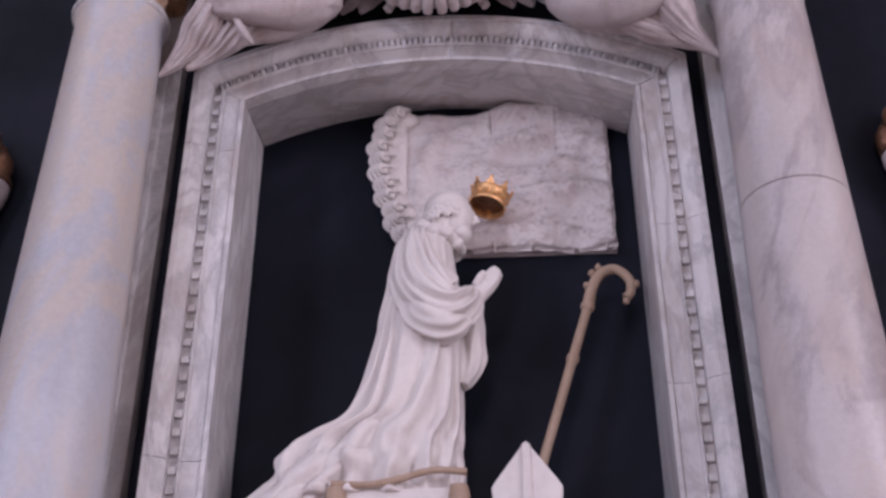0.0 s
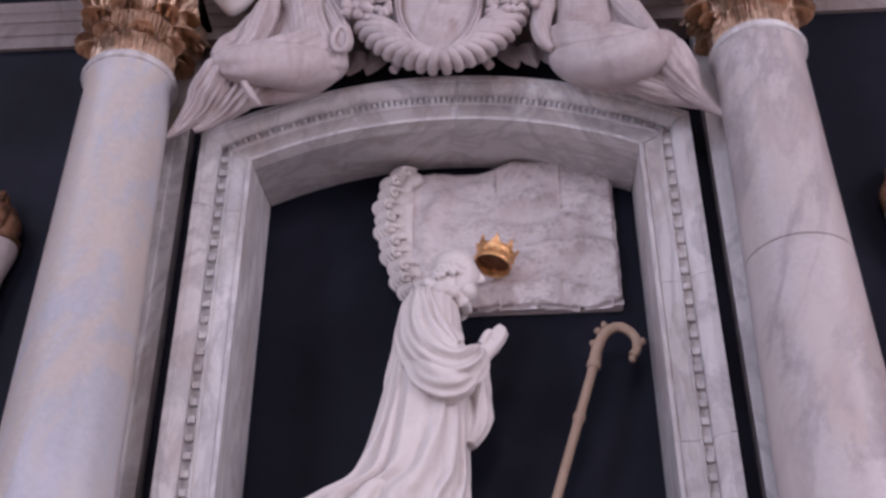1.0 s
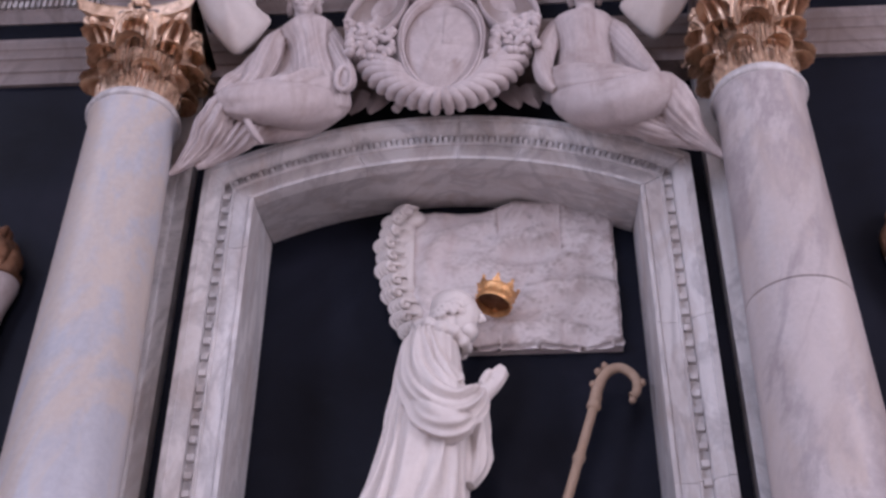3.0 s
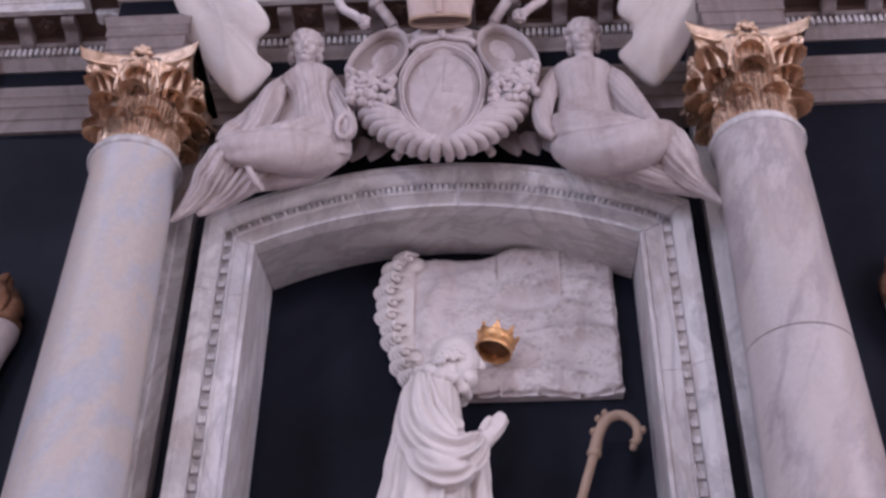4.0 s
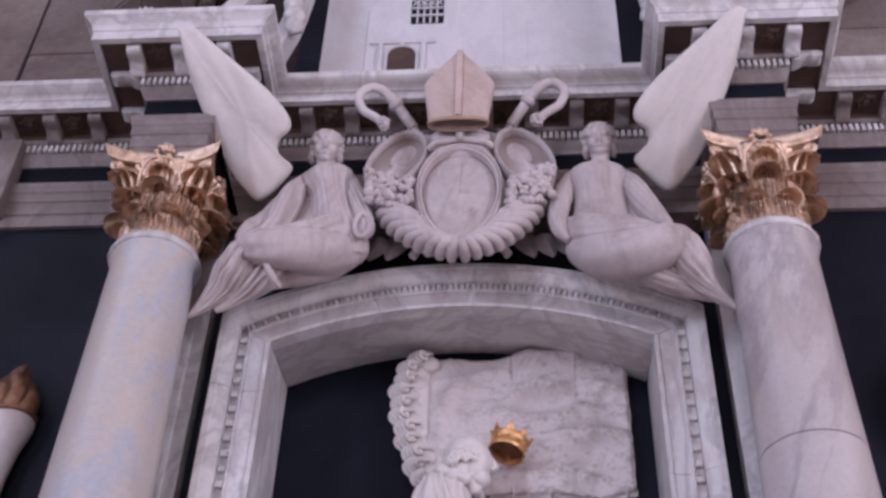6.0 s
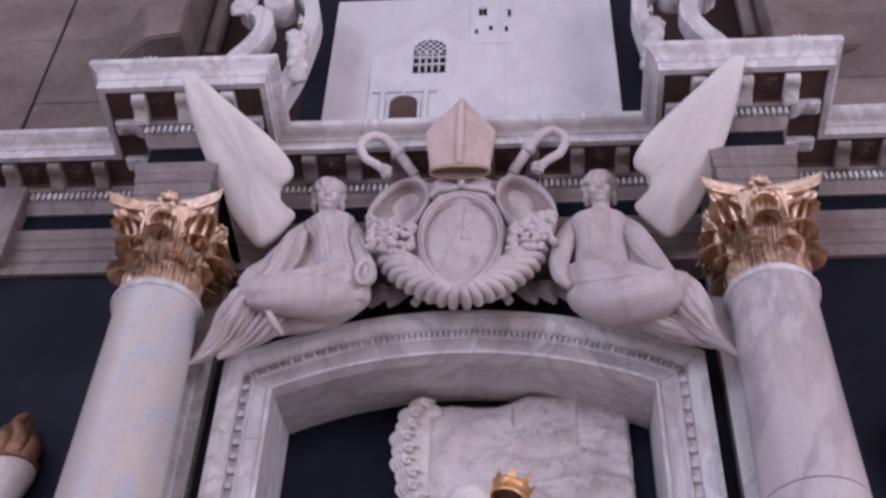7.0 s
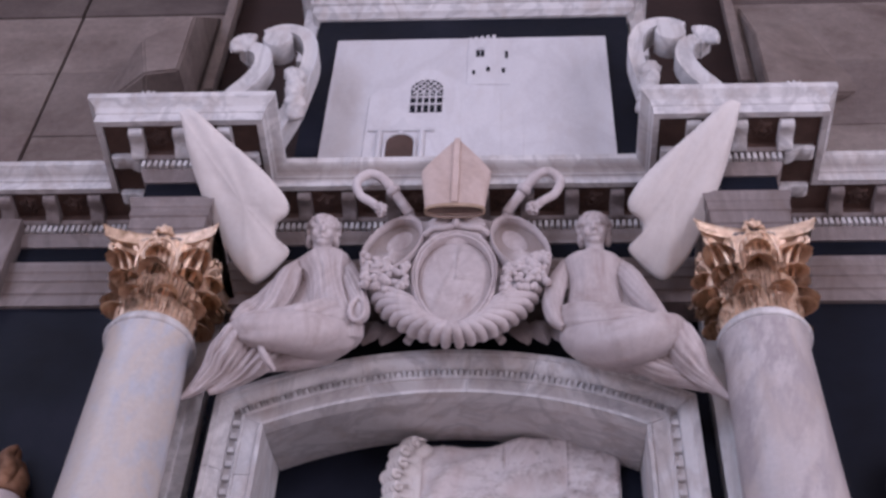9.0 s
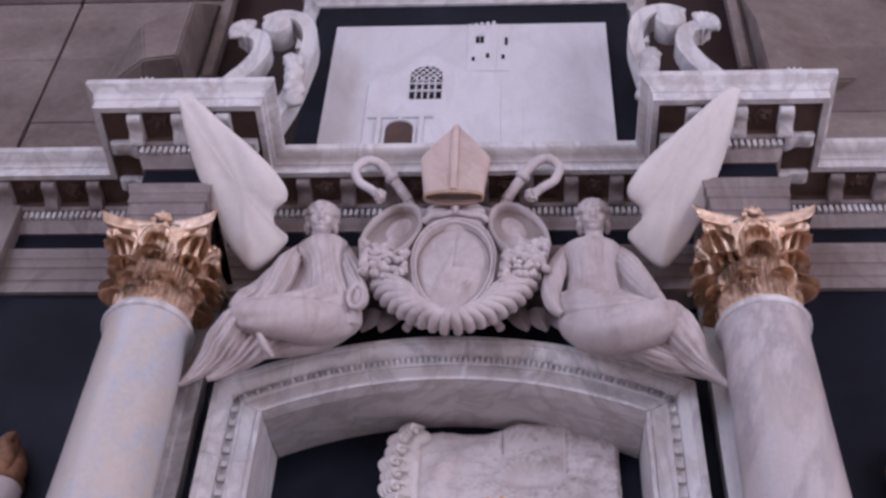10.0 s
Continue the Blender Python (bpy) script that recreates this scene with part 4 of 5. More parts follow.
# limbs of each angel: x, y, z, half width, half depth along their middle lines
POSE_FOLDED = {
    "torso": [(-0.70, 3.63, 5.053, 0.044, 0.035), (-0.702, 3.62, 5.077, 0.097, 0.084), (-0.709, 3.6, 5.119, 0.111, 0.10), (-0.732, 3.6, 5.213, 0.099, 0.095), (-0.753, 3.6, 5.327, 0.085, 0.087), (-0.769, 3.6, 5.42, 0.088, 0.088), (-0.785, 3.59, 5.485, 0.110, 0.089), (-0.791, 3.59, 5.523, 0.099, 0.075), (-0.796, 3.59, 5.547, 0.057, 0.047), (-0.80, 3.585, 5.57, 0.04, 0.04)],
    "thigh": [(-0.651, 3.62, 5.154, 0.022, 0.022), (-0.685, 3.6, 5.109, 0.075, 0.08), (-0.76, 3.54, 5.039, 0.083, 0.087), (-0.86, 3.49, 5.006, 0.075, 0.082), (-0.96, 3.45, 4.989, 0.069, 0.073), (-1.038, 3.45, 5.001, 0.052, 0.056), (-1.078, 3.46, 5.011, 0.017, 0.017)],
    "shin": [(-1.036, 3.46, 5.023, 0.022, 0.026), (-1.059, 3.47, 4.979, 0.052, 0.056), (-1.087, 3.51, 4.937, 0.06, 0.06), (-1.13, 3.55, 4.893, 0.051, 0.051), (-1.176, 3.57, 4.839, 0.032, 0.038), (-1.217, 3.58, 4.794, 0.019, 0.021), (-1.254, 3.585, 4.759, 0.006, 0.008)],
    "hem": [(-0.91, 3.53, 5.021, 0.043, 0.043), (-0.968, 3.55, 4.972, 0.065, 0.061), (-1.022, 3.57, 4.92, 0.065, 0.056), (-1.068, 3.59, 4.874, 0.041, 0.039), (-1.121, 3.6, 4.831, 0.019, 0.021), (-1.159, 3.6, 4.803, 0.009, 0.009)],
    "tucked": [(-0.656, 3.64, 5.117, 0.027, 0.027), (-0.707, 3.63, 5.077, 0.049, 0.053), (-0.81, 3.61, 5.022, 0.057, 0.061), (-0.924, 3.6, 4.974, 0.044, 0.048), (-0.995, 3.6, 4.93, 0.022, 0.026)],
    "outer_arm": [(-0.889, 3.6, 5.504, 0.028, 0.033), (-0.916, 3.57, 5.403, 0.044, 0.051), (-0.936, 3.54, 5.273, 0.05, 0.054), (-0.955, 3.5, 5.149, 0.046, 0.049), (-0.987, 3.47, 5.075, 0.033, 0.035), (-1.029, 3.45, 5.044, 0.019, 0.019)],
    "inner_arm": [(-0.698, 3.6, 5.502, 0.03, 0.033), (-0.659, 3.58, 5.378, 0.039, 0.044), (-0.626, 3.56, 5.259, 0.038, 0.043), (-0.606, 3.54, 5.162, 0.033, 0.035), (-0.618, 3.54, 5.112, 0.013, 0.018)],
    "head": (-0.807, 3.56, 5.656),
}
POSE_SMOOTH = {
    "torso": [(0.315, 3.63, 5.018, 0.043, 0.035), (0.316, 3.62, 5.051, 0.109, 0.087), (0.319, 3.6, 5.123, 0.132, 0.105), (0.32, 3.6, 5.238, 0.116, 0.098), (0.319, 3.6, 5.357, 0.104, 0.091), (0.318, 3.59, 5.44, 0.117, 0.092), (0.321, 3.59, 5.494, 0.116, 0.079), (0.322, 3.59, 5.525, 0.07, 0.051), (0.326, 3.585, 5.554, 0.04, 0.04)],
    "thigh": [(0.20, 3.62, 5.134, 0.018, 0.022), (0.23, 3.6, 5.083, 0.061, 0.07), (0.321, 3.53, 4.983, 0.077, 0.085), (0.421, 3.48, 4.946, 0.084, 0.088), (0.526, 3.46, 4.961, 0.08, 0.084), (0.596, 3.47, 5.0, 0.055, 0.059), (0.639, 3.49, 5.031, 0.017, 0.017)],
    "shin": [(0.574, 3.47, 5.035, 0.03, 0.03), (0.603, 3.48, 4.974, 0.063, 0.063), (0.634, 3.52, 4.916, 0.067, 0.063), (0.678, 3.56, 4.862, 0.05, 0.046), (0.732, 3.58, 4.81, 0.029, 0.029), (0.788, 3.585, 4.748, 0.006, 0.008)],
    "hem": [(0.426, 3.55, 4.96, 0.047, 0.047), (0.508, 3.56, 4.926, 0.068, 0.059), (0.59, 3.58, 4.886, 0.055, 0.051), (0.65, 3.59, 4.847, 0.031, 0.031), (0.709, 3.6, 4.811, 0.01, 0.01)],
    "tucked": [(0.199, 3.64, 5.113, 0.026, 0.026), (0.252, 3.63, 5.061, 0.044, 0.052), (0.356, 3.61, 4.993, 0.047, 0.056), (0.47, 3.6, 4.943, 0.038, 0.043), (0.561, 3.6, 4.896, 0.019, 0.021)],
    "outer_arm": [(0.422, 3.6, 5.49, 0.032, 0.032), (0.459, 3.57, 5.384, 0.045, 0.05), (0.493, 3.54, 5.255, 0.047, 0.051), (0.525, 3.5, 5.139, 0.041, 0.043), (0.545, 3.47, 5.066, 0.03, 0.03), (0.508, 3.44, 5.015, 0.019, 0.019)],
    "inner_arm": [(0.215, 3.6, 5.492, 0.032, 0.032), (0.174, 3.58, 5.371, 0.041, 0.043), (0.149, 3.56, 5.246, 0.04, 0.042), (0.154, 3.54, 5.132, 0.031, 0.033), (0.185, 3.54, 5.077, 0.013, 0.015)],
    "head": (0.332, 3.56, 5.656),
}


def angel(side, seed, label):
    bm = bmesh.new()
    k = POSE_FOLDED if side < 0 else POSE_SMOOTH
    d = 1.0 if side < 0 else 0.45
    up = (0, -1, 0.3)
    drape(bm, k["torso"], 100, 160, 17, 0.0034 * d, 0.3, seed, up=(0, -1, 0))
    drape(bm, k["thigh"], 110, 110, 5, 0.0040 * d, 1.6, seed + 3, up=up)
    drape(bm, k["shin"], 100, 120, 15, 0.0085 * (0.4 + 0.6 * d), 0.5, seed + 5, up=up, grow=0.7)
    drape(bm, k["hem"], 90, 120, 14, 0.0085 * (0.4 + 0.6 * d), 0.6, seed + 8, up=up, grow=0.7)
    drape(bm, k["tucked"], 80, 90, 7, 0.006 * d, 0.9, seed + 11, up=up)
    drape(bm, k["outer_arm"], 80, 90, 10, 0.0065 * d, 1.0, seed + 14)
    drape(bm, k["inner_arm"], 70, 80, 10, 0.0065 * d, 0.9, seed + 17)
    if side < 0:
        # wide open sleeve, turned hem over the shin, rolled cuff beside the shield
        drape(bm, [(-0.948, 3.62, 5.477, 0.019, 0.019), (-0.974, 3.58, 5.308, 0.055, 0.037), (-1.011, 3.53, 5.183, 0.056, 0.036), (-1.057, 3.48, 5.092, 0.037, 0.028), (-1.086, 3.47, 5.052, 0.013, 0.013)], 70, 90, 11, 0.007, 0.7, seed + 20)
        tube(bm, smooth_path([(-0.973, 3.46, 4.945), (-0.947, 3.48, 4.899), (-0.924, 3.50, 4.866), (-0.90, 3.53, 4.848)], 20), [0.006 + 0.009 * math.sin(math.pi * (i + 1) / 21) for i in range(20)], 12)
        for r in (0.042, 0.026):
            tube(bm, [(-0.612 + 0.7 * r * math.cos(a), 3.50 + 0.02 * (r < 0.03), 5.145 + 1.5 * r * math.sin(a)) for a in (2 * math.pi * i / 30 for i in range(31))], 0.010, 10)
        # rings of folds over the belly
        for i in range(3):
            r = 0.035 + 0.026 * i
            tube(bm, [(-0.715 + r * math.cos(a) * 1.2, 3.515 + 0.012 * abs(math.cos(a)) + 0.004 * i, 5.155 + r * math.sin(a)) for a in (radians(200 + 140 * j / 16) for j in range(17))], [0.003 + 0.005 * math.sin(math.pi * j / 16) for j in range(17)], 8)
    x, y, z = k["head"]
    drape(bm, [(x + side * -0.002, 3.588, 5.53, 0.046, 0.044), (x, 3.58, 5.575, 0.038, 0.040), (x, 3.57, 5.62, 0.042, 0.045)], 14, 30, 3, 0.001)
    statue_head(bm, (x, y, z), (20, 0, 8 if side < 0 else -4), 0.86, int(seed * 10))
    # cloth between arm and waist, and over the lap
    mx = (lambda x: x) if side < 0 else (lambda x: 2 * C - x - 0.01)
    web = 0.022 if side < 0 else 0.034
    drape(bm, [(mx(-0.86), 3.62, 5.50, 0.03, web), (mx(-0.855), 3.605, 5.38, 0.075, web), (mx(-0.87), 3.585, 5.24, 0.095, web), (mx(-0.89), 3.55, 5.12, 0.10, 0.05), (mx(-0.89), 3.53, 5.05, 0.08, 0.05)], 60, 90, 9, 0.008 * d, 0.3, seed + 25, up=(0, -1, 0.2))
    drape(bm, [(mx(-0.68), 3.61, 5.20, 0.05, 0.04), (mx(-0.74), 3.555, 5.14, 0.085, 0.07), (mx(-0.83), 3.52, 5.08, 0.085, 0.075), (mx(-0.93), 3.49, 5.045, 0.07, 0.06), (mx(-1.02), 3.47, 5.02, 0.04, 0.035)], 70, 100, 8, 0.009 * d, 1.7, seed + 28, up=up)
    body = carved(bm, 0.0038, 1)
    n_body = len(body.faces)
    bm = bmesh.new()
    wing(bm, side)
    if side > 0:
        for v in bm.verts:
            v.co.x = 2 * (C + 0.004) - v.co.x
    me = bpy.data.meshes.new("feathers")
    bm.to_mesh(me)
    bm.free()
    body.from_mesh(me)
    bpy.data.meshes.remove(me)
    ob = part("angel_statue", body, ANGEL, smooth=60)
    # Paler marble on the feathers paints in the light the wings catch.
    ob.data.materials.append(STATUE)
    for p in ob.data.polygons[n_body:]:
        p.material_index = 1
    return tagged(ob, label, "statue", "angels beside the arms")


angel(-1, 1.3, "marble winged angel statue seated on the arch in draped robes")
angel(1, 4.7, "marble winged angel statue seated on the arch in smooth robes")

# ---- carved coat of arms between the angels ----
arms = thing("carved_cartouche", "carved marble cartouche with oval shield, fruit horns, mitre and crooks", "cartouche")
XC = -0.240
# heart-shaped back plate
def heart(n, k, y, cz=5.47):
    pts = []
    for i in range(n):
        a = 2 * math.pi * i / n
        x = 0.345 * math.sin(a) * (1 + 0.10 * math.cos(a))
        z = cz + 0.33 * math.cos(a) - 0.02 * abs(math.sin(a))
        pts.append((XC + x * k, y, cz + (z - cz) * k))
    return pts


part("back_plate", grid_mesh(bmesh.new(), [heart(64, k, y) for k, y in ((0.9, 3.66), (0.96, 3.64), (1.0, 3.60), (0.95, 3.575), (0.6, 3.56), (0.05, 3.56))], closed_v=True), ANGEL, arms, smooth=40)
def oval(k, y, rx=0.152, rz=0.254, cz=5.325, n=64):
    return [(XC + rx * k * math.sin(2 * math.pi * i / n) * (1 + 0.11 * math.cos(2 * math.pi * i / n)), y, cz + rz * k * math.cos(2 * math.pi * i / n)) for i in range(n)]


part("shield_rim", grid_mesh(bmesh.new(), [oval(k, y) for k, y in ((1.15, 3.57), (1.16, 3.52), (1.13, 3.50), (1.09, 3.495), (1.05, 3.505), (1.03, 3.50), (0.99, 3.50), (0.97, 3.515), (0.96, 3.56))], closed_u=True, closed_v=True, caps=False), ANGEL, arms, smooth=40)
rows = []
for i in range(33):
    k = 1 - i / 32.5
    ring = []
    for x, y, z in oval(0.965 * k, 3.53):
        u, w = (x - XC) / 0.152, (z - 5.325) / 0.254
        d = 0.03 * (1 - u * u - w * w)
        d += 0.004 * (1 if u > 0.02 and w > 0.02 else 0) + 0.004 * math.exp(-((u - 0.55 * w + 0.2) / 0.10) ** 2) * (u < 0.1)
        d += 0.006 * math.exp(-((w + 0.42) / 0.10) ** 2 - ((u - 0.4) / 0.25) ** 2) * (0.5 + noise.noise(Vector((u * 12, w * 12, 2))))
        d += 0.005 * math.exp(-((w + 0.02) / 0.04) ** 2) * (u > 0)
        ring.append((x, 3.535 - d, z))
    rows.append(ring)
part("oval_shield", grid_mesh(bmesh.new(), rows, closed_v=True), ANGEL, arms, smooth=50)
# scrolled brow above the shield
bm = bmesh.new()
blob(bm, (XC, 3.545, 5.635), (0.142, 0.05, 0.085))
for s in (-1, 1):
    blob(bm, (XC + s * 0.062, 3.50, 5.655), (0.060, 0.022, 0.036), (0, s * 12, 0))
    tube(bm, smooth_path([(XC, 3.485, 5.625), (XC + s * 0.05, 3.49, 5.612), (XC + s * 0.10, 3.50, 5.615), (XC + s * 0.135, 3.52, 5.60)], 20), 0.014, 10)
blob(bm, (XC, 3.478, 5.635), (0.018, 0.022, 0.032))
part("scrolled_brow", bm, ANGEL, arms, smooth=60)
rnd = random.Random(11)
fruit_bm = bmesh.new()
bmesh.ops.create_icosphere(fruit_bm, subdivisions=3, radius=1)
for v in fruit_bm.verts:
    v.co *= 1 + 0.06 * noise.noise(v.co * 2.5)
fruit_me = None
for s in (-1, 1):
    # gadrooned horn along the lower rim: a core and slanting lobes that end proud of it
    core = smooth_path([(0.0, 5.12, 0.045), (0.10, 5.135, 0.052), (0.18, 5.19, 0.056), (0.24, 5.27, 0.058), (0.272, 5.35, 0.055)], 40)
    horn = part("fruit_horn", tube(bmesh.new(), [(XC + s * dx, 3.60, z) for dx, z, r in core], [r for dx, z, r in core], 16), ANGEL, arms, smooth=60)
    for k in range(10):
        a0, a1 = radians(1 + 6.2 * k), radians(5 + 8.3 * k)
        q = k / 9
        ix, iz = 0.150 * math.sin(a0) + 0.03 * q, 5.36 - 0.285 * math.cos(a0)
        ox, oz = (0.315 + 0.03 * q) * math.sin(a1), 5.36 - (0.345 - 0.02 * math.sin(2 * a1)) * math.cos(a1) + 0.012 * q
        lobe = smooth_path([(XC + s * ix, 3.515, iz), (XC + s * (ix * 0.6 + ox * 0.4), 3.508, iz * 0.6 + oz * 0.4 - 0.004), (XC + s * (ix * 0.15 + ox * 0.85), 3.535, iz * 0.15 + oz * 0.85), (XC + s * ox, 3.585, oz)], 16)
        part("gadroon", tube(bmesh.new(), lobe, [0.010 + 0.0125 * math.sin(math.pi * (0.12 + 0.7 * i / 15)) for i in range(15)] + [0.010], 12), ANGEL, horn, smooth=60)
    # flared lip of the horn
    lip = []
    for k, y in ((0.9, 3.62), (1.0, 3.54), (1.0, 3.505), (0.96, 3.498), (0.90, 3.505), (0.85, 3.54), (0.4, 3.555), (0.04, 3.557)):
        lip.append([(XC + s * (0.262 + k * (0.122 * math.sin(a) - 0.030 * math.cos(a))), y + 0.03 * math.cos(a), 5.535 + k * (0.205 * math.cos(a) - 0.03 * math.sin(a))) for a in (2 * math.pi * q / 40 for q in range(40))])
    part("horn_lip", grid_mesh(bmesh.new(), lip, closed_v=True), ANGEL, arms, smooth=40)
    for k in range(95):
        u, w = rnd.uniform(-1, 1), rnd.uniform(-1, 1)
        r = rnd.choice((0.011, 0.013, 0.015, 0.018))
        x = XC + s * (0.280 + 0.092 * u)
        z = 5.345 + 0.095 * w + 0.035 * u
        if fruit_me is None:
            ob = part("fruit", fruit_bm, ANGEL, horn, smooth=80)
            fruit_me = ob.data
        else:
            ob = new("fruit", fruit_me)
            ob.parent = horn
        ob.matrix_basis = pose(x, 3.485 + 0.025 * abs(w) - 0.012 * rnd.random(), z, rnd.uniform(0, 180), rnd.uniform(0, 180), 0) @ Matrix.Diagonal((r, r, r * rnd.uniform(0.9, 1.25), 1))
    # crook and staff behind
    pts = smooth_path([(0.208, 5.80, 3.575), (0.256, 5.862, 3.54), (0.298, 5.905, 3.505), (0.345, 5.945, 3.48), (0.397, 5.945, 3.47), (0.436, 5.887, 3.47), (0.413, 5.804, 3.47), (0.362, 5.757, 3.47), (0.322, 5.712, 3.47)], 60)
    crook = part("crook", tube(bmesh.new(), [(XC + s * x, y, z) for x, z, y in pts], [0.024 - 0.006 * i / 59 for i in range(60)], 14), ANGEL, arms, smooth=60)
    bm = blob(bmesh.new(), (XC + s * 0.318, 3.465, 5.703), (0.026, 0.026, 0.030), rough=0.5, freq=25, seed=s)
    part("crook_bud", bm, ANGEL, crook, smooth=60)
    part("knop", tube(bmesh.new(), [(XC + s * 0.270, 3.528, 5.878), (XC + s * 0.275, 3.524, 5.884), (XC + s * 0.287, 3.514, 5.896), (XC + s * 0.292, 3.510, 5.901)], [0.024, 0.032, 0.032, 0.024], 14), ANGEL, crook, smooth=60)
    part("staff", tube(bmesh.new(), [(XC + s * 0.210, 3.575, 5.803), (XC + s * 0.165, 3.60, 5.72), (XC - s * 0.19, 3.67, 5.13)], 0.018, 12), ANGEL, crook, smooth=60)
    # pointed leaves under the horns
    for k in range(3):
        dx = 0.245 + 0.075 * k
        rows = [[(XC + s * (dx + 0.05 * v + w * math.cos(0.6)), 3.70 - 0.02 * (1 - abs(j - 2) / 2) - 0.01 * v, 5.26 - 0.13 * v + w * 0.3) for j, w in enumerate((-1 * q, -0.5 * q, 0.0, 0.5 * q, q))] for v, q in ((0.0, 0.05), (0.35, 0.055), (0.7, 0.035), (1.0, 0.004))]
        bm = grid_mesh(bmesh.new(), rows)
        bmesh.ops.solidify(bm, geom=bm.faces[:], thickness=0.02)
        part("pointed_leaf", bm, ANGEL, arms, smooth=50)
top = mitre((XC - 0.005, 3.42, 5.635), 0.122, 0.150, 0.25, 0.475, MITRE, OCHRE)
top.parent = arms
if "label" in top:
    del top["label"]
top["label"] = "brownish marble mitre"

# ---- attic with the relief plaque ----
attic = thing("attic_panel", "black stone attic panel with carved top moulding around the plaque", "panel", kind="structure")
AX = -0.222
part("slab", box(AX - 0.83, AX + 0.83, 3.745, 4.5, 6.05, 7.66, 0.004), SLATE, attic, "black stone slab")
part("cornice", moulding(bmesh.new(), [(AX - 0.84, 4.5), (AX - 0.84, 3.73), (AX + 0.84, 3.73), (AX + 0.84, 4.5)], [(-0.1, 7.622), (0.0, 7.622), (0.015, 7.636), (0.03, 7.645), (0.03, 7.71), (0.045, 7.715), (0.05, 7.80), (0.09, 7.81), (0.12, 7.87), (0.13, 7.95), (-0.1, 7.95)]), WHITE, attic, smooth=30)
part("side_moulding", box(AX - 0.93, AX - 0.845, 3.78, 4.5, 7.30, 7.95, 0.006), WHITE, attic)
part("side_moulding", box(AX + 0.845, AX + 0.93, 3.78, 4.5, 7.30, 7.95, 0.006), WHITE, attic)
egg = blob(bmesh.new(), (0, 0, 0), (0.016, 0.014, 0.026), sub=2)
eo = part("egg", egg, WHITE, attic, smooth=80)
for k in range(32):
    ob = eo if k == 0 else new("egg", eo.data)
    ob.parent = attic
    ob.matrix_basis = pose(AX - 0.86 + 1.72 * k / 31, 3.676, 7.757)

plaque = thing("relief_plaque", "white marble plaque carved with a church and tower in low relief", "plaque")
part("slab", box(-0.930, 0.482, 3.715, 3.744, 6.28, 7.392, 0.006), PLAQUE, plaque)
def plate(points, y0, y1):
    """A flat carved piece from its outline in x and z."""
    bm = bmesh.new()
    inset = [(x, z) for x, z in points]
    return grid_mesh(bm, [[(x, y1, z) for x, z in inset], [(x, y0 + 0.004, z) for x, z in inset], [(x + (0.003 if x < -0.4 else -0.003), y0, z - 0.002) for x, z in inset]], closed_v=True)


part("church_front", plate([(-0.72, 6.29), (-0.72, 6.86), (-0.66, 6.94), (-0.60, 6.93), (-0.52, 7.03), (-0.47, 7.09), (-0.40, 7.10), (-0.34, 7.04), (-0.27, 6.99), (-0.24, 6.29)], 3.7085, 3.720), PLAQUE, plaque)
part("church_flank", plate([(-0.30, 6.29), (-0.30, 6.97), (-0.12, 6.955), (-0.07, 6.90), (-0.06, 6.78), (-0.06, 6.29)], 3.7105, 3.720), PLAQUE, plaque)
part("apse", plate([(-0.058, 6.29), (-0.058, 6.72), (0.02, 6.80), (0.05, 6.74), (0.05, 6.29)], 3.7115, 3.720), PLAQUE, plaque)
tower = part("tower", box(-0.235, -0.085, 3.7085, 3.720, 6.96, 7.372, 0.002), PLAQUE, plaque)
bm = grid_mesh(bmesh.new(), [[(-0.084, 3.709, z), (-0.015, 3.7125, z), (-0.015, 3.716, z), (-0.084, 3.716, z)] for z in (6.96, 7.362)], closed_v=True)
part("tower_side", bm, PLAQUE, tower)
for k in range(5):
    part("merlon", box(-0.235 + 0.031 * k, -0.216 + 0.031 * k, 3.7085, 3.716, 7.373, 7.388 + 0.006 * k, 0.002), PLAQUE, tower)
# A dark plate laid on the relief in place of a shaded hole.
def opening(x, z, w, h, y, parent, mat=SLATE, name="opening"):
    pts = [(x - w / 2, z)] + [(x - w / 2 * math.cos(a), z + h - w / 2 + w / 2 * math.sin(a)) for a in (math.pi * k / 12 for k in range(13))] + [(x + w / 2, z)]
    return part(name, grid_mesh(bmesh.new(), [[(px, y, pz) for px, pz in pts], [(px, y + 0.003, pz) for px, pz in pts]], closed_v=True), mat, parent)


for x, z, w, h in ((-0.183, 7.205, 0.019, 0.06), (-0.160, 7.205, 0.019, 0.06), (-0.215 + 0.012, 7.045, 0.016, 0.035), (-0.13, 7.07, 0.018, 0.04)):
    opening(x, z, w, h, 3.706, tower)
for x, z, w, h in ((-0.036, 7.19, 0.015, 0.065), (-0.052, 7.06, 0.016, 0.04)):
    opening(x, z, w, h, 3.7075, tower)
# the arch over the twin opening
part("hood", tube(bmesh.new(), [(-0.171 - 0.024 * math.cos(a), 3.7065, 7.262 + 0.022 * math.sin(a)) for a in (math.pi * k / 10 for k in range(11))], 0.004, 6), PLAQUE, tower)
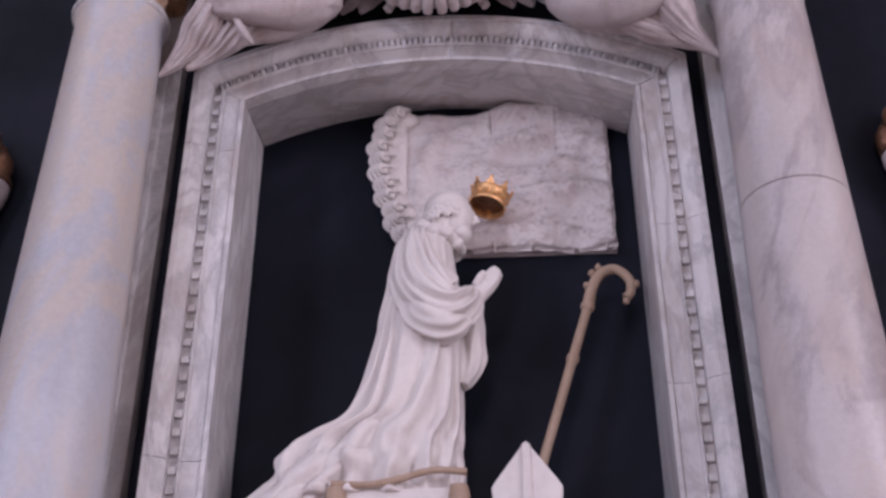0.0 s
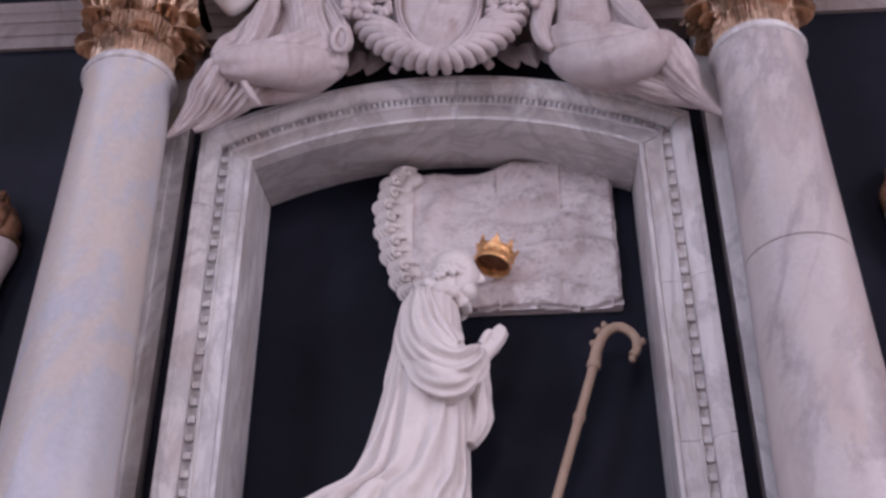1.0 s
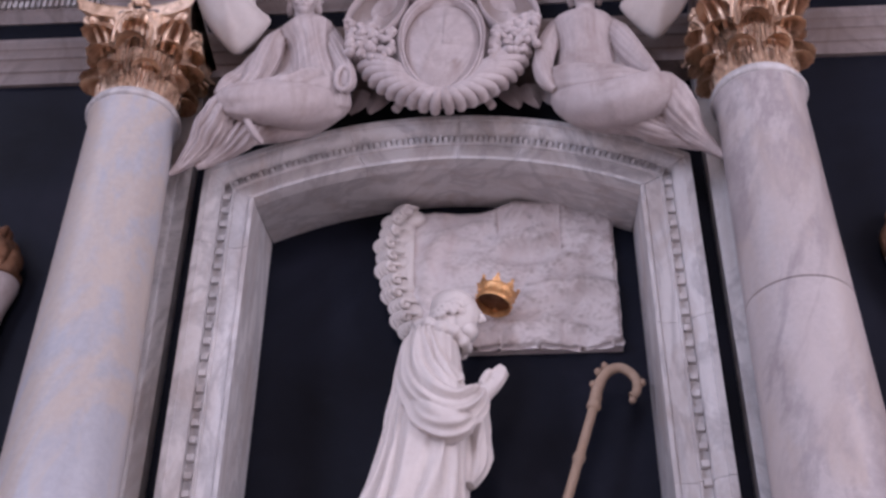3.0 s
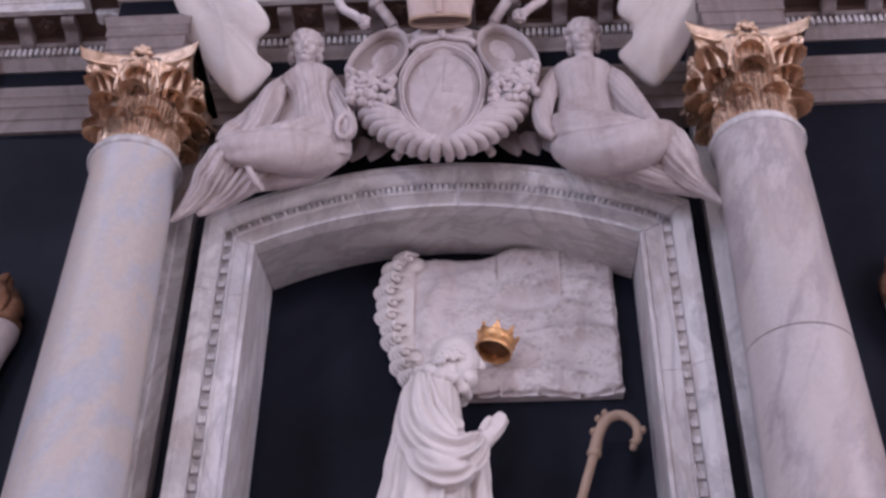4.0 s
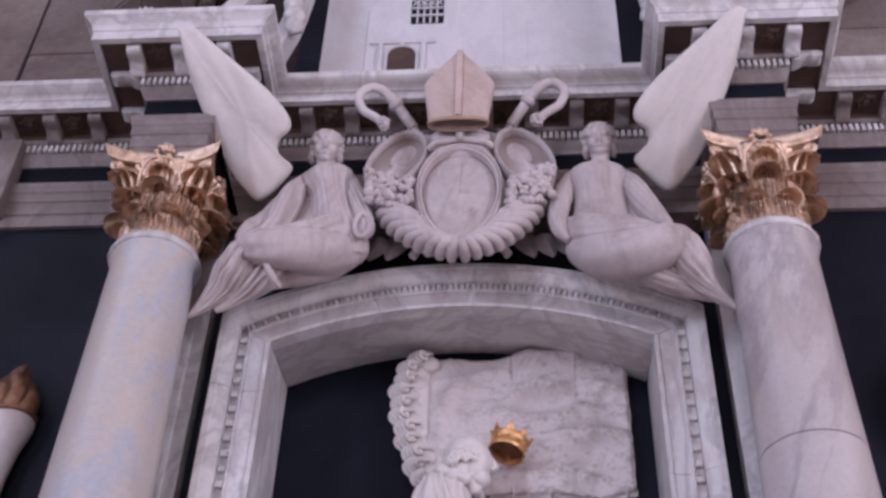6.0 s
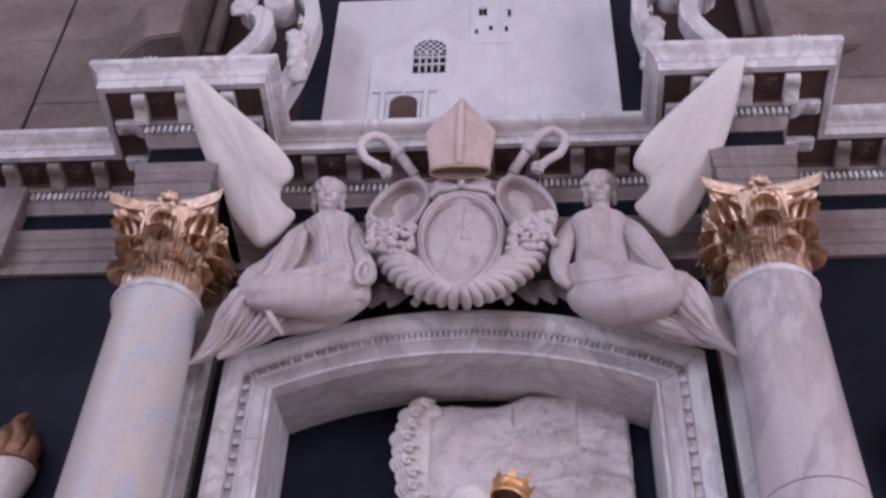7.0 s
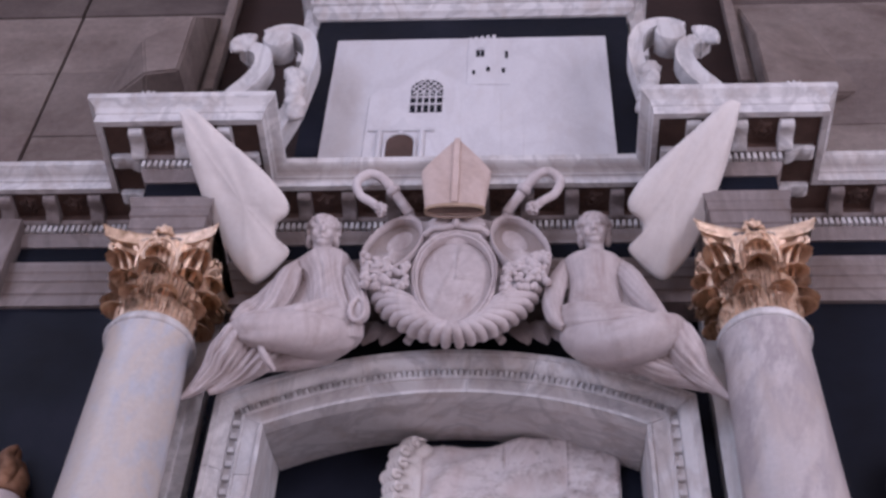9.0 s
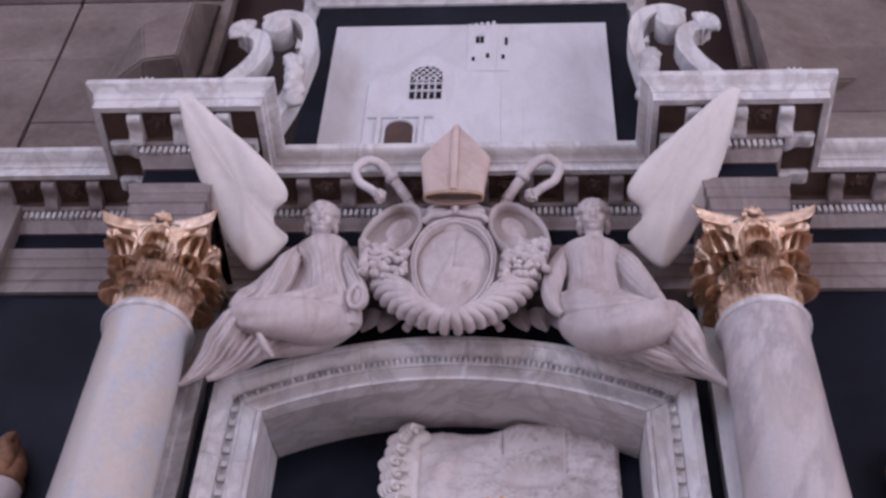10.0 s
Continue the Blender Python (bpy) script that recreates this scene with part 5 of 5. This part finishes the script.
# traceried window
win = opening(-0.432, 6.725, 0.158, 0.275, 3.7055, plaque, SLATE, "church_window")
for k in range(1, 5):
    x = -0.511 + 0.158 * k / 5
    part("mullion", box(x - 0.004, x + 0.004, 3.6985, 3.7065, 6.722, 6.905, 0.0), PLAQUE, win)
for z in (6.785, 6.845):
    part("transom", box(-0.513, -0.351, 3.698, 3.7065, z - 0.005, z + 0.005, 0.0), PLAQUE, win)
for k in range(-4, 5):
    a = math.radians(50)
    for s in (-1, 1):
        x0 = -0.432 + 0.036 * k
        p, q = Vector((x0, 3.7025, 6.87)), Vector((x0 + s * 0.10, 3.7025, 6.87 + 0.125))
        pts = [p.lerp(q, f / 12) for f in range(13)]
        pts = [v for v in pts if math.hypot(v.x + 0.432, max(v.z - 6.921, 0)) < 0.079 and abs(v.x + 0.432) < 0.078]
        if len(pts) > 1:
            part("tracery", tube(bmesh.new(), pts, 0.004, 6), PLAQUE, win)
# portal
opening(-0.543, 6.33, 0.135, 0.215, 3.7055, plaque, BROWN, "church_door")
door = part("portal", tube(bmesh.new(), [(-0.543 - 0.074, 3.7055, 6.30), (-0.543 - 0.074, 3.7055, 6.478)] + [(-0.543 - 0.074 * math.cos(a), 3.7055, 6.478 + 0.074 * math.sin(a)) for a in (math.pi * k / 12 for k in range(13))] + [(-0.469, 3.7055, 6.30)], 0.008, 8), PLAQUE, plaque, smooth=60)
for x in (-0.645, -0.441):
    part("half_column", tube(bmesh.new(), [(x, 3.7035, 6.30), (x, 3.7035, 6.56)], 0.014, 12), PLAQUE, door, smooth=60)
part("lintel", box(-0.70, -0.385, 3.6965, 3.7085, 6.565, 6.59, 0.003), PLAQUE, door)
part("gable", plate([(-0.60, 6.592), (-0.57, 6.625), (-0.543, 6.685), (-0.515, 6.625), (-0.486, 6.592)], 3.6985, 3.7085), PLAQUE, door)
part("keystone", box(-0.552, -0.534, 3.6975, 3.7085, 6.548, 6.564, 0.002), PLAQUE, door)


# ---- scroll brackets beside the attic ----
def band(bm, pts, half, thick):
    """A flat scrolled band: points in x and z, width along y."""
    n = len(pts)
    rows = []
    for i in range(n):
        a, b = pts[max(i - 1, 0)], pts[min(i + 1, n - 1)]
        tx, tz = b[0] - a[0], b[1] - a[1]
        l = math.hypot(tx, tz)
        nx, nz = -tz / l, tx / l
        t = thick[i] if isinstance(thick, list) else thick
        x, z = pts[i][0], pts[i][1]
        rows.append([(x + nx * t * u, y, z + nz * t * u) for u, y in ((-1, -half), (-0.7, -half * 0.86), (0.7, -half * 0.86), (1, -half), (1, half), (-1, half))])
    return grid_mesh(bm, rows, closed_v=True)


def scroll(side):
    def mx(pts):
        return [(SX + side * (p[0] + 1.165), p[1]) for p in pts]
    SX = -1.165 if side > 0 else 0.765
    ob = thing("scroll_bracket", "white marble scroll bracket with shell end standing on the cornice", "bracket", "scroll brackets beside the plaque", at=(0, 3.50, -0.05))
    a = smooth_path([(-1.10, 6.14), (-1.08, 6.30), (-1.03, 6.50), (-1.0, 6.72), (-0.985, 6.88), (-1.0, 7.02), (-1.06, 7.12), (-1.15, 7.145), (-1.225, 7.10)], 50)
    main = part("main_scroll", band(bmesh.new(), mx(a), 0.055, [0.035] * 50), WHITE, ob, smooth=50)
    bm = lathe(bmesh.new(), [(0.070, -0.06), (0.074, -0.055), (0.074, 0.055), (0.070, 0.06)], n=40)
    bm.transform(pose(SX, 0, 7.055, 90))
    part("volute_eye", bm, WHITE, main, smooth=40)
    b = smooth_path([(-1.42, 6.14), (-1.39, 6.35), (-1.33, 6.58), (-1.255, 6.72), (-1.215, 6.85), (-1.235, 6.96), (-1.30, 7.005), (-1.335, 6.985)], 40)
    arm = part("side_scroll", band(bmesh.new(), mx(b), 0.045, [0.05 - 0.012 * i / 39 for i in range(40)]), WHITE, ob, smooth=50)
    for k in range(8):
        t = radians(70 + 20 * k)
        p = [(SX + side * (-0.145 + r * math.cos(t)), -0.03 - 0.03 * r / 0.1, 7.0 + r * math.sin(t)) for r in (0.0, 0.03, 0.06, 0.085)]
        part("shell_rib", tube(bmesh.new(), p, [0.008, 0.014, 0.019, 0.016], 8), WHITE, arm, smooth=60)
    bm = bmesh.new()
    for k in range(5):
        z = 6.42 + 0.075 * k
        x = SX + side * (0.165 - 0.01 * k)
        blob(bm, (x, -0.06, z), (0.045, 0.03, 0.06), (0, side * -30, 0), 0.3, 20, k, 3)
    part("leaf", bm, WHITE, main, smooth=70)
    return ob


scroll(1)
scroll(-1)

# ---- small finials on the outer ends of the cornice ----
for x in (-1.70, 1.27):
    f = thing("shell_finial", "small white marble shell finial standing on the cornice", "finial", "finials on the cornice", at=(x, 3.42, 6.087))
    f.scale = (0.7, 0.7, 0.86)
    part("foot", lathe(bmesh.new(), [(0.05, 0.0), (0.06, 0.02), (0.035, 0.05), (0.025, 0.16), (0.03, 0.28), (0.045, 0.34)], n=20), WHITE, f, smooth=40)
    for k in range(9):
        t = radians(30 + 15 * k)
        part("shell_rib", tube(bmesh.new(), [(r * math.cos(t), -0.01 - 0.1 * r, 0.33 + r * math.sin(t)) for r in (0.02, 0.08, 0.13, 0.155)], [0.008, 0.013, 0.017, 0.006], 8), WHITE, f, smooth=60)

# ---- torches carved on the black panels ----
def torch(x, lean):
    t = thing("carved_torch", "pale marble torch with a bronze-gold flame on black panel", "torch", "torches beside the columns", at=(x, 3.70, -0.085))
    prof = [(0.032, 3.1), (0.036, 3.6), (0.04, 4.0), (0.043, 4.12), (0.046, 4.15), (0.046, 4.17), (0.05, 4.22), (0.066, 4.33), (0.086, 4.40), (0.094, 4.43), (0.094, 4.455), (0.088, 4.462)]
    part("shaft", lathe(bmesh.new(), prof, n=32, sy=0.85), ANGEL, t, smooth=40)
    part("rim", lathe(bmesh.new(), [(0.09, 4.462), (0.098, 4.466), (0.098, 4.482), (0.09, 4.488)], n=32, sy=0.85), BRONZE, t, "dull bronze rim", 40)
    for k in range(7):
        a = 2 * math.pi * k / 7 + 0.3
        r0, top = (0.052, 0.15 + 0.03 * (k % 3)) if k else (0.0, 0.215)
        c, q = math.cos(a), math.sin(a)
        pts = smooth_path([(r0 * c, 0.85 * r0 * q, 4.478), (1.15 * r0 * c - 0.02 * q, r0 * q + 0.01 * c, 4.478 + 0.35 * top), (0.95 * r0 * c + 0.012 * q, 0.8 * r0 * q, 4.478 + 0.7 * top), (0.6 * r0 * c + lean * 0.012, 0.6 * r0 * q, 4.478 + top)], 18)
        part("flame", tube(bmesh.new(), pts, [0.040 * (1 - (i / 18) ** 2.2) + 0.004 for i in range(18)], 14), BRONZE, t, "dull gilded flame tongue", 60)
    part("end", lathe(bmesh.new(), [(0.02, 3.02), (0.05, 3.06), (0.036, 3.1)], n=24), WHITE, t, smooth=40)
    return t


torch(-1.868, 1)
torch(1.402, -1)

# ---- neighbouring pilaster strips ----
for x0, x1 in ((-2.62, -2.26), (1.82, 2.2)):
    p = thing("outer_pilaster", "grey marble pilaster at the outer edge of the monument", "pilaster", "outer pilasters", "structure")
    part("shaft", box(x0, x1, 3.72, YW + 0.01, 2.2, 5.435, 0.004), GRIME_SHADE, p)
    part("block", box(x0 - 0.01, x1 + 0.06, 3.66, YW, 5.46, 5.90, 0.008), GRIME_SHADE, p)

# ---- church wall above, of large squared blocks ----
wall = thing("upper_wall", "pinkish grey church wall of large squared stone blocks", "wall", kind="structure")
part("backing", box(-4.4, 4.4, 4.36, 4.61, 5.75, 11.0), BROWN, wall, "dark mortar behind the blocks")
rnd = random.Random(3)
zs = [5.95, 6.66, 7.36, 7.99, 8.62, 9.2, 9.85, 10.5]
for k, (z0, z1) in enumerate(zip(zs, zs[1:])):
    for a, b in ((-4.4, -2.752), (-2.735, -1.76), (1.30, 4.3)):
        cuts = [a]
        while cuts[-1] < b - 0.5:
            cuts.append(min(cuts[-1] + rnd.uniform(0.6, 1.3), b))
        if cuts[-1] < b:
            cuts[-1] = b
        for x0, x1 in zip(cuts, cuts[1:]):
            d = rnd.uniform(0, 0.012)
            part("stone_block", box(x0 + 0.002, x1 - 0.002, 4.30 - d, 4.40, z0 + 0.002, z1 - 0.002, 0.005), WALL if z0 < 8.5 else WALL_DARK, wall)
# Almost flush sheets; the shade of a deep recess is in their colour.
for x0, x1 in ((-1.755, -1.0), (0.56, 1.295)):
    part("recess", box(x0, x1, 4.352, 4.359, 6.0, 10.5), DARK, wall, "dark red sheet with the shade of a recess in its colour")
for k, (s, x0, x1) in enumerate(((-1, -2.34, -1.80), (1, 1.34, 1.86))):
    corbel = thing("wall_corbel", "shaded stone corbel jutting from the church wall", "corbel", "corbels on the upper wall", "structure")
    inner = x1 if s < 0 else x0
    bm = bmesh.new()
    for dx, y, z in ((0.04, 3.92 if s < 0 else 4.10, 8.0), (0.04, 3.92 if s < 0 else 4.10, 7.45), (0.22, 3.92 if s < 0 else 4.12, 7.42), (0.30, 3.92 if s < 0 else 4.18, 7.76), (0.60, 4.295, 7.66), (0.60, 4.295, 7.80), (0.40, 4.295, 8.40), (0.04, 4.295, 8.58), (0.04, 4.295, 7.5), (0.3, 4.295, 7.45)):
        bm.verts.new((inner + s * dx, y, z))
    bmesh.ops.convex_hull(bm, input=bm.verts[:])
    bmesh.ops.bevel(bm, geom=[e for e in bm.edges if e.calc_face_angle(0) > 0.3], offset=0.012, segments=2, affect="EDGES")
    part("block", bm, WALL, corbel)
    part("edge", box(min(inner, inner - s * 0.06), max(inner, inner - s * 0.06), 4.22, 4.29, 7.7, 10.0, 0.01), WALL, corbel)
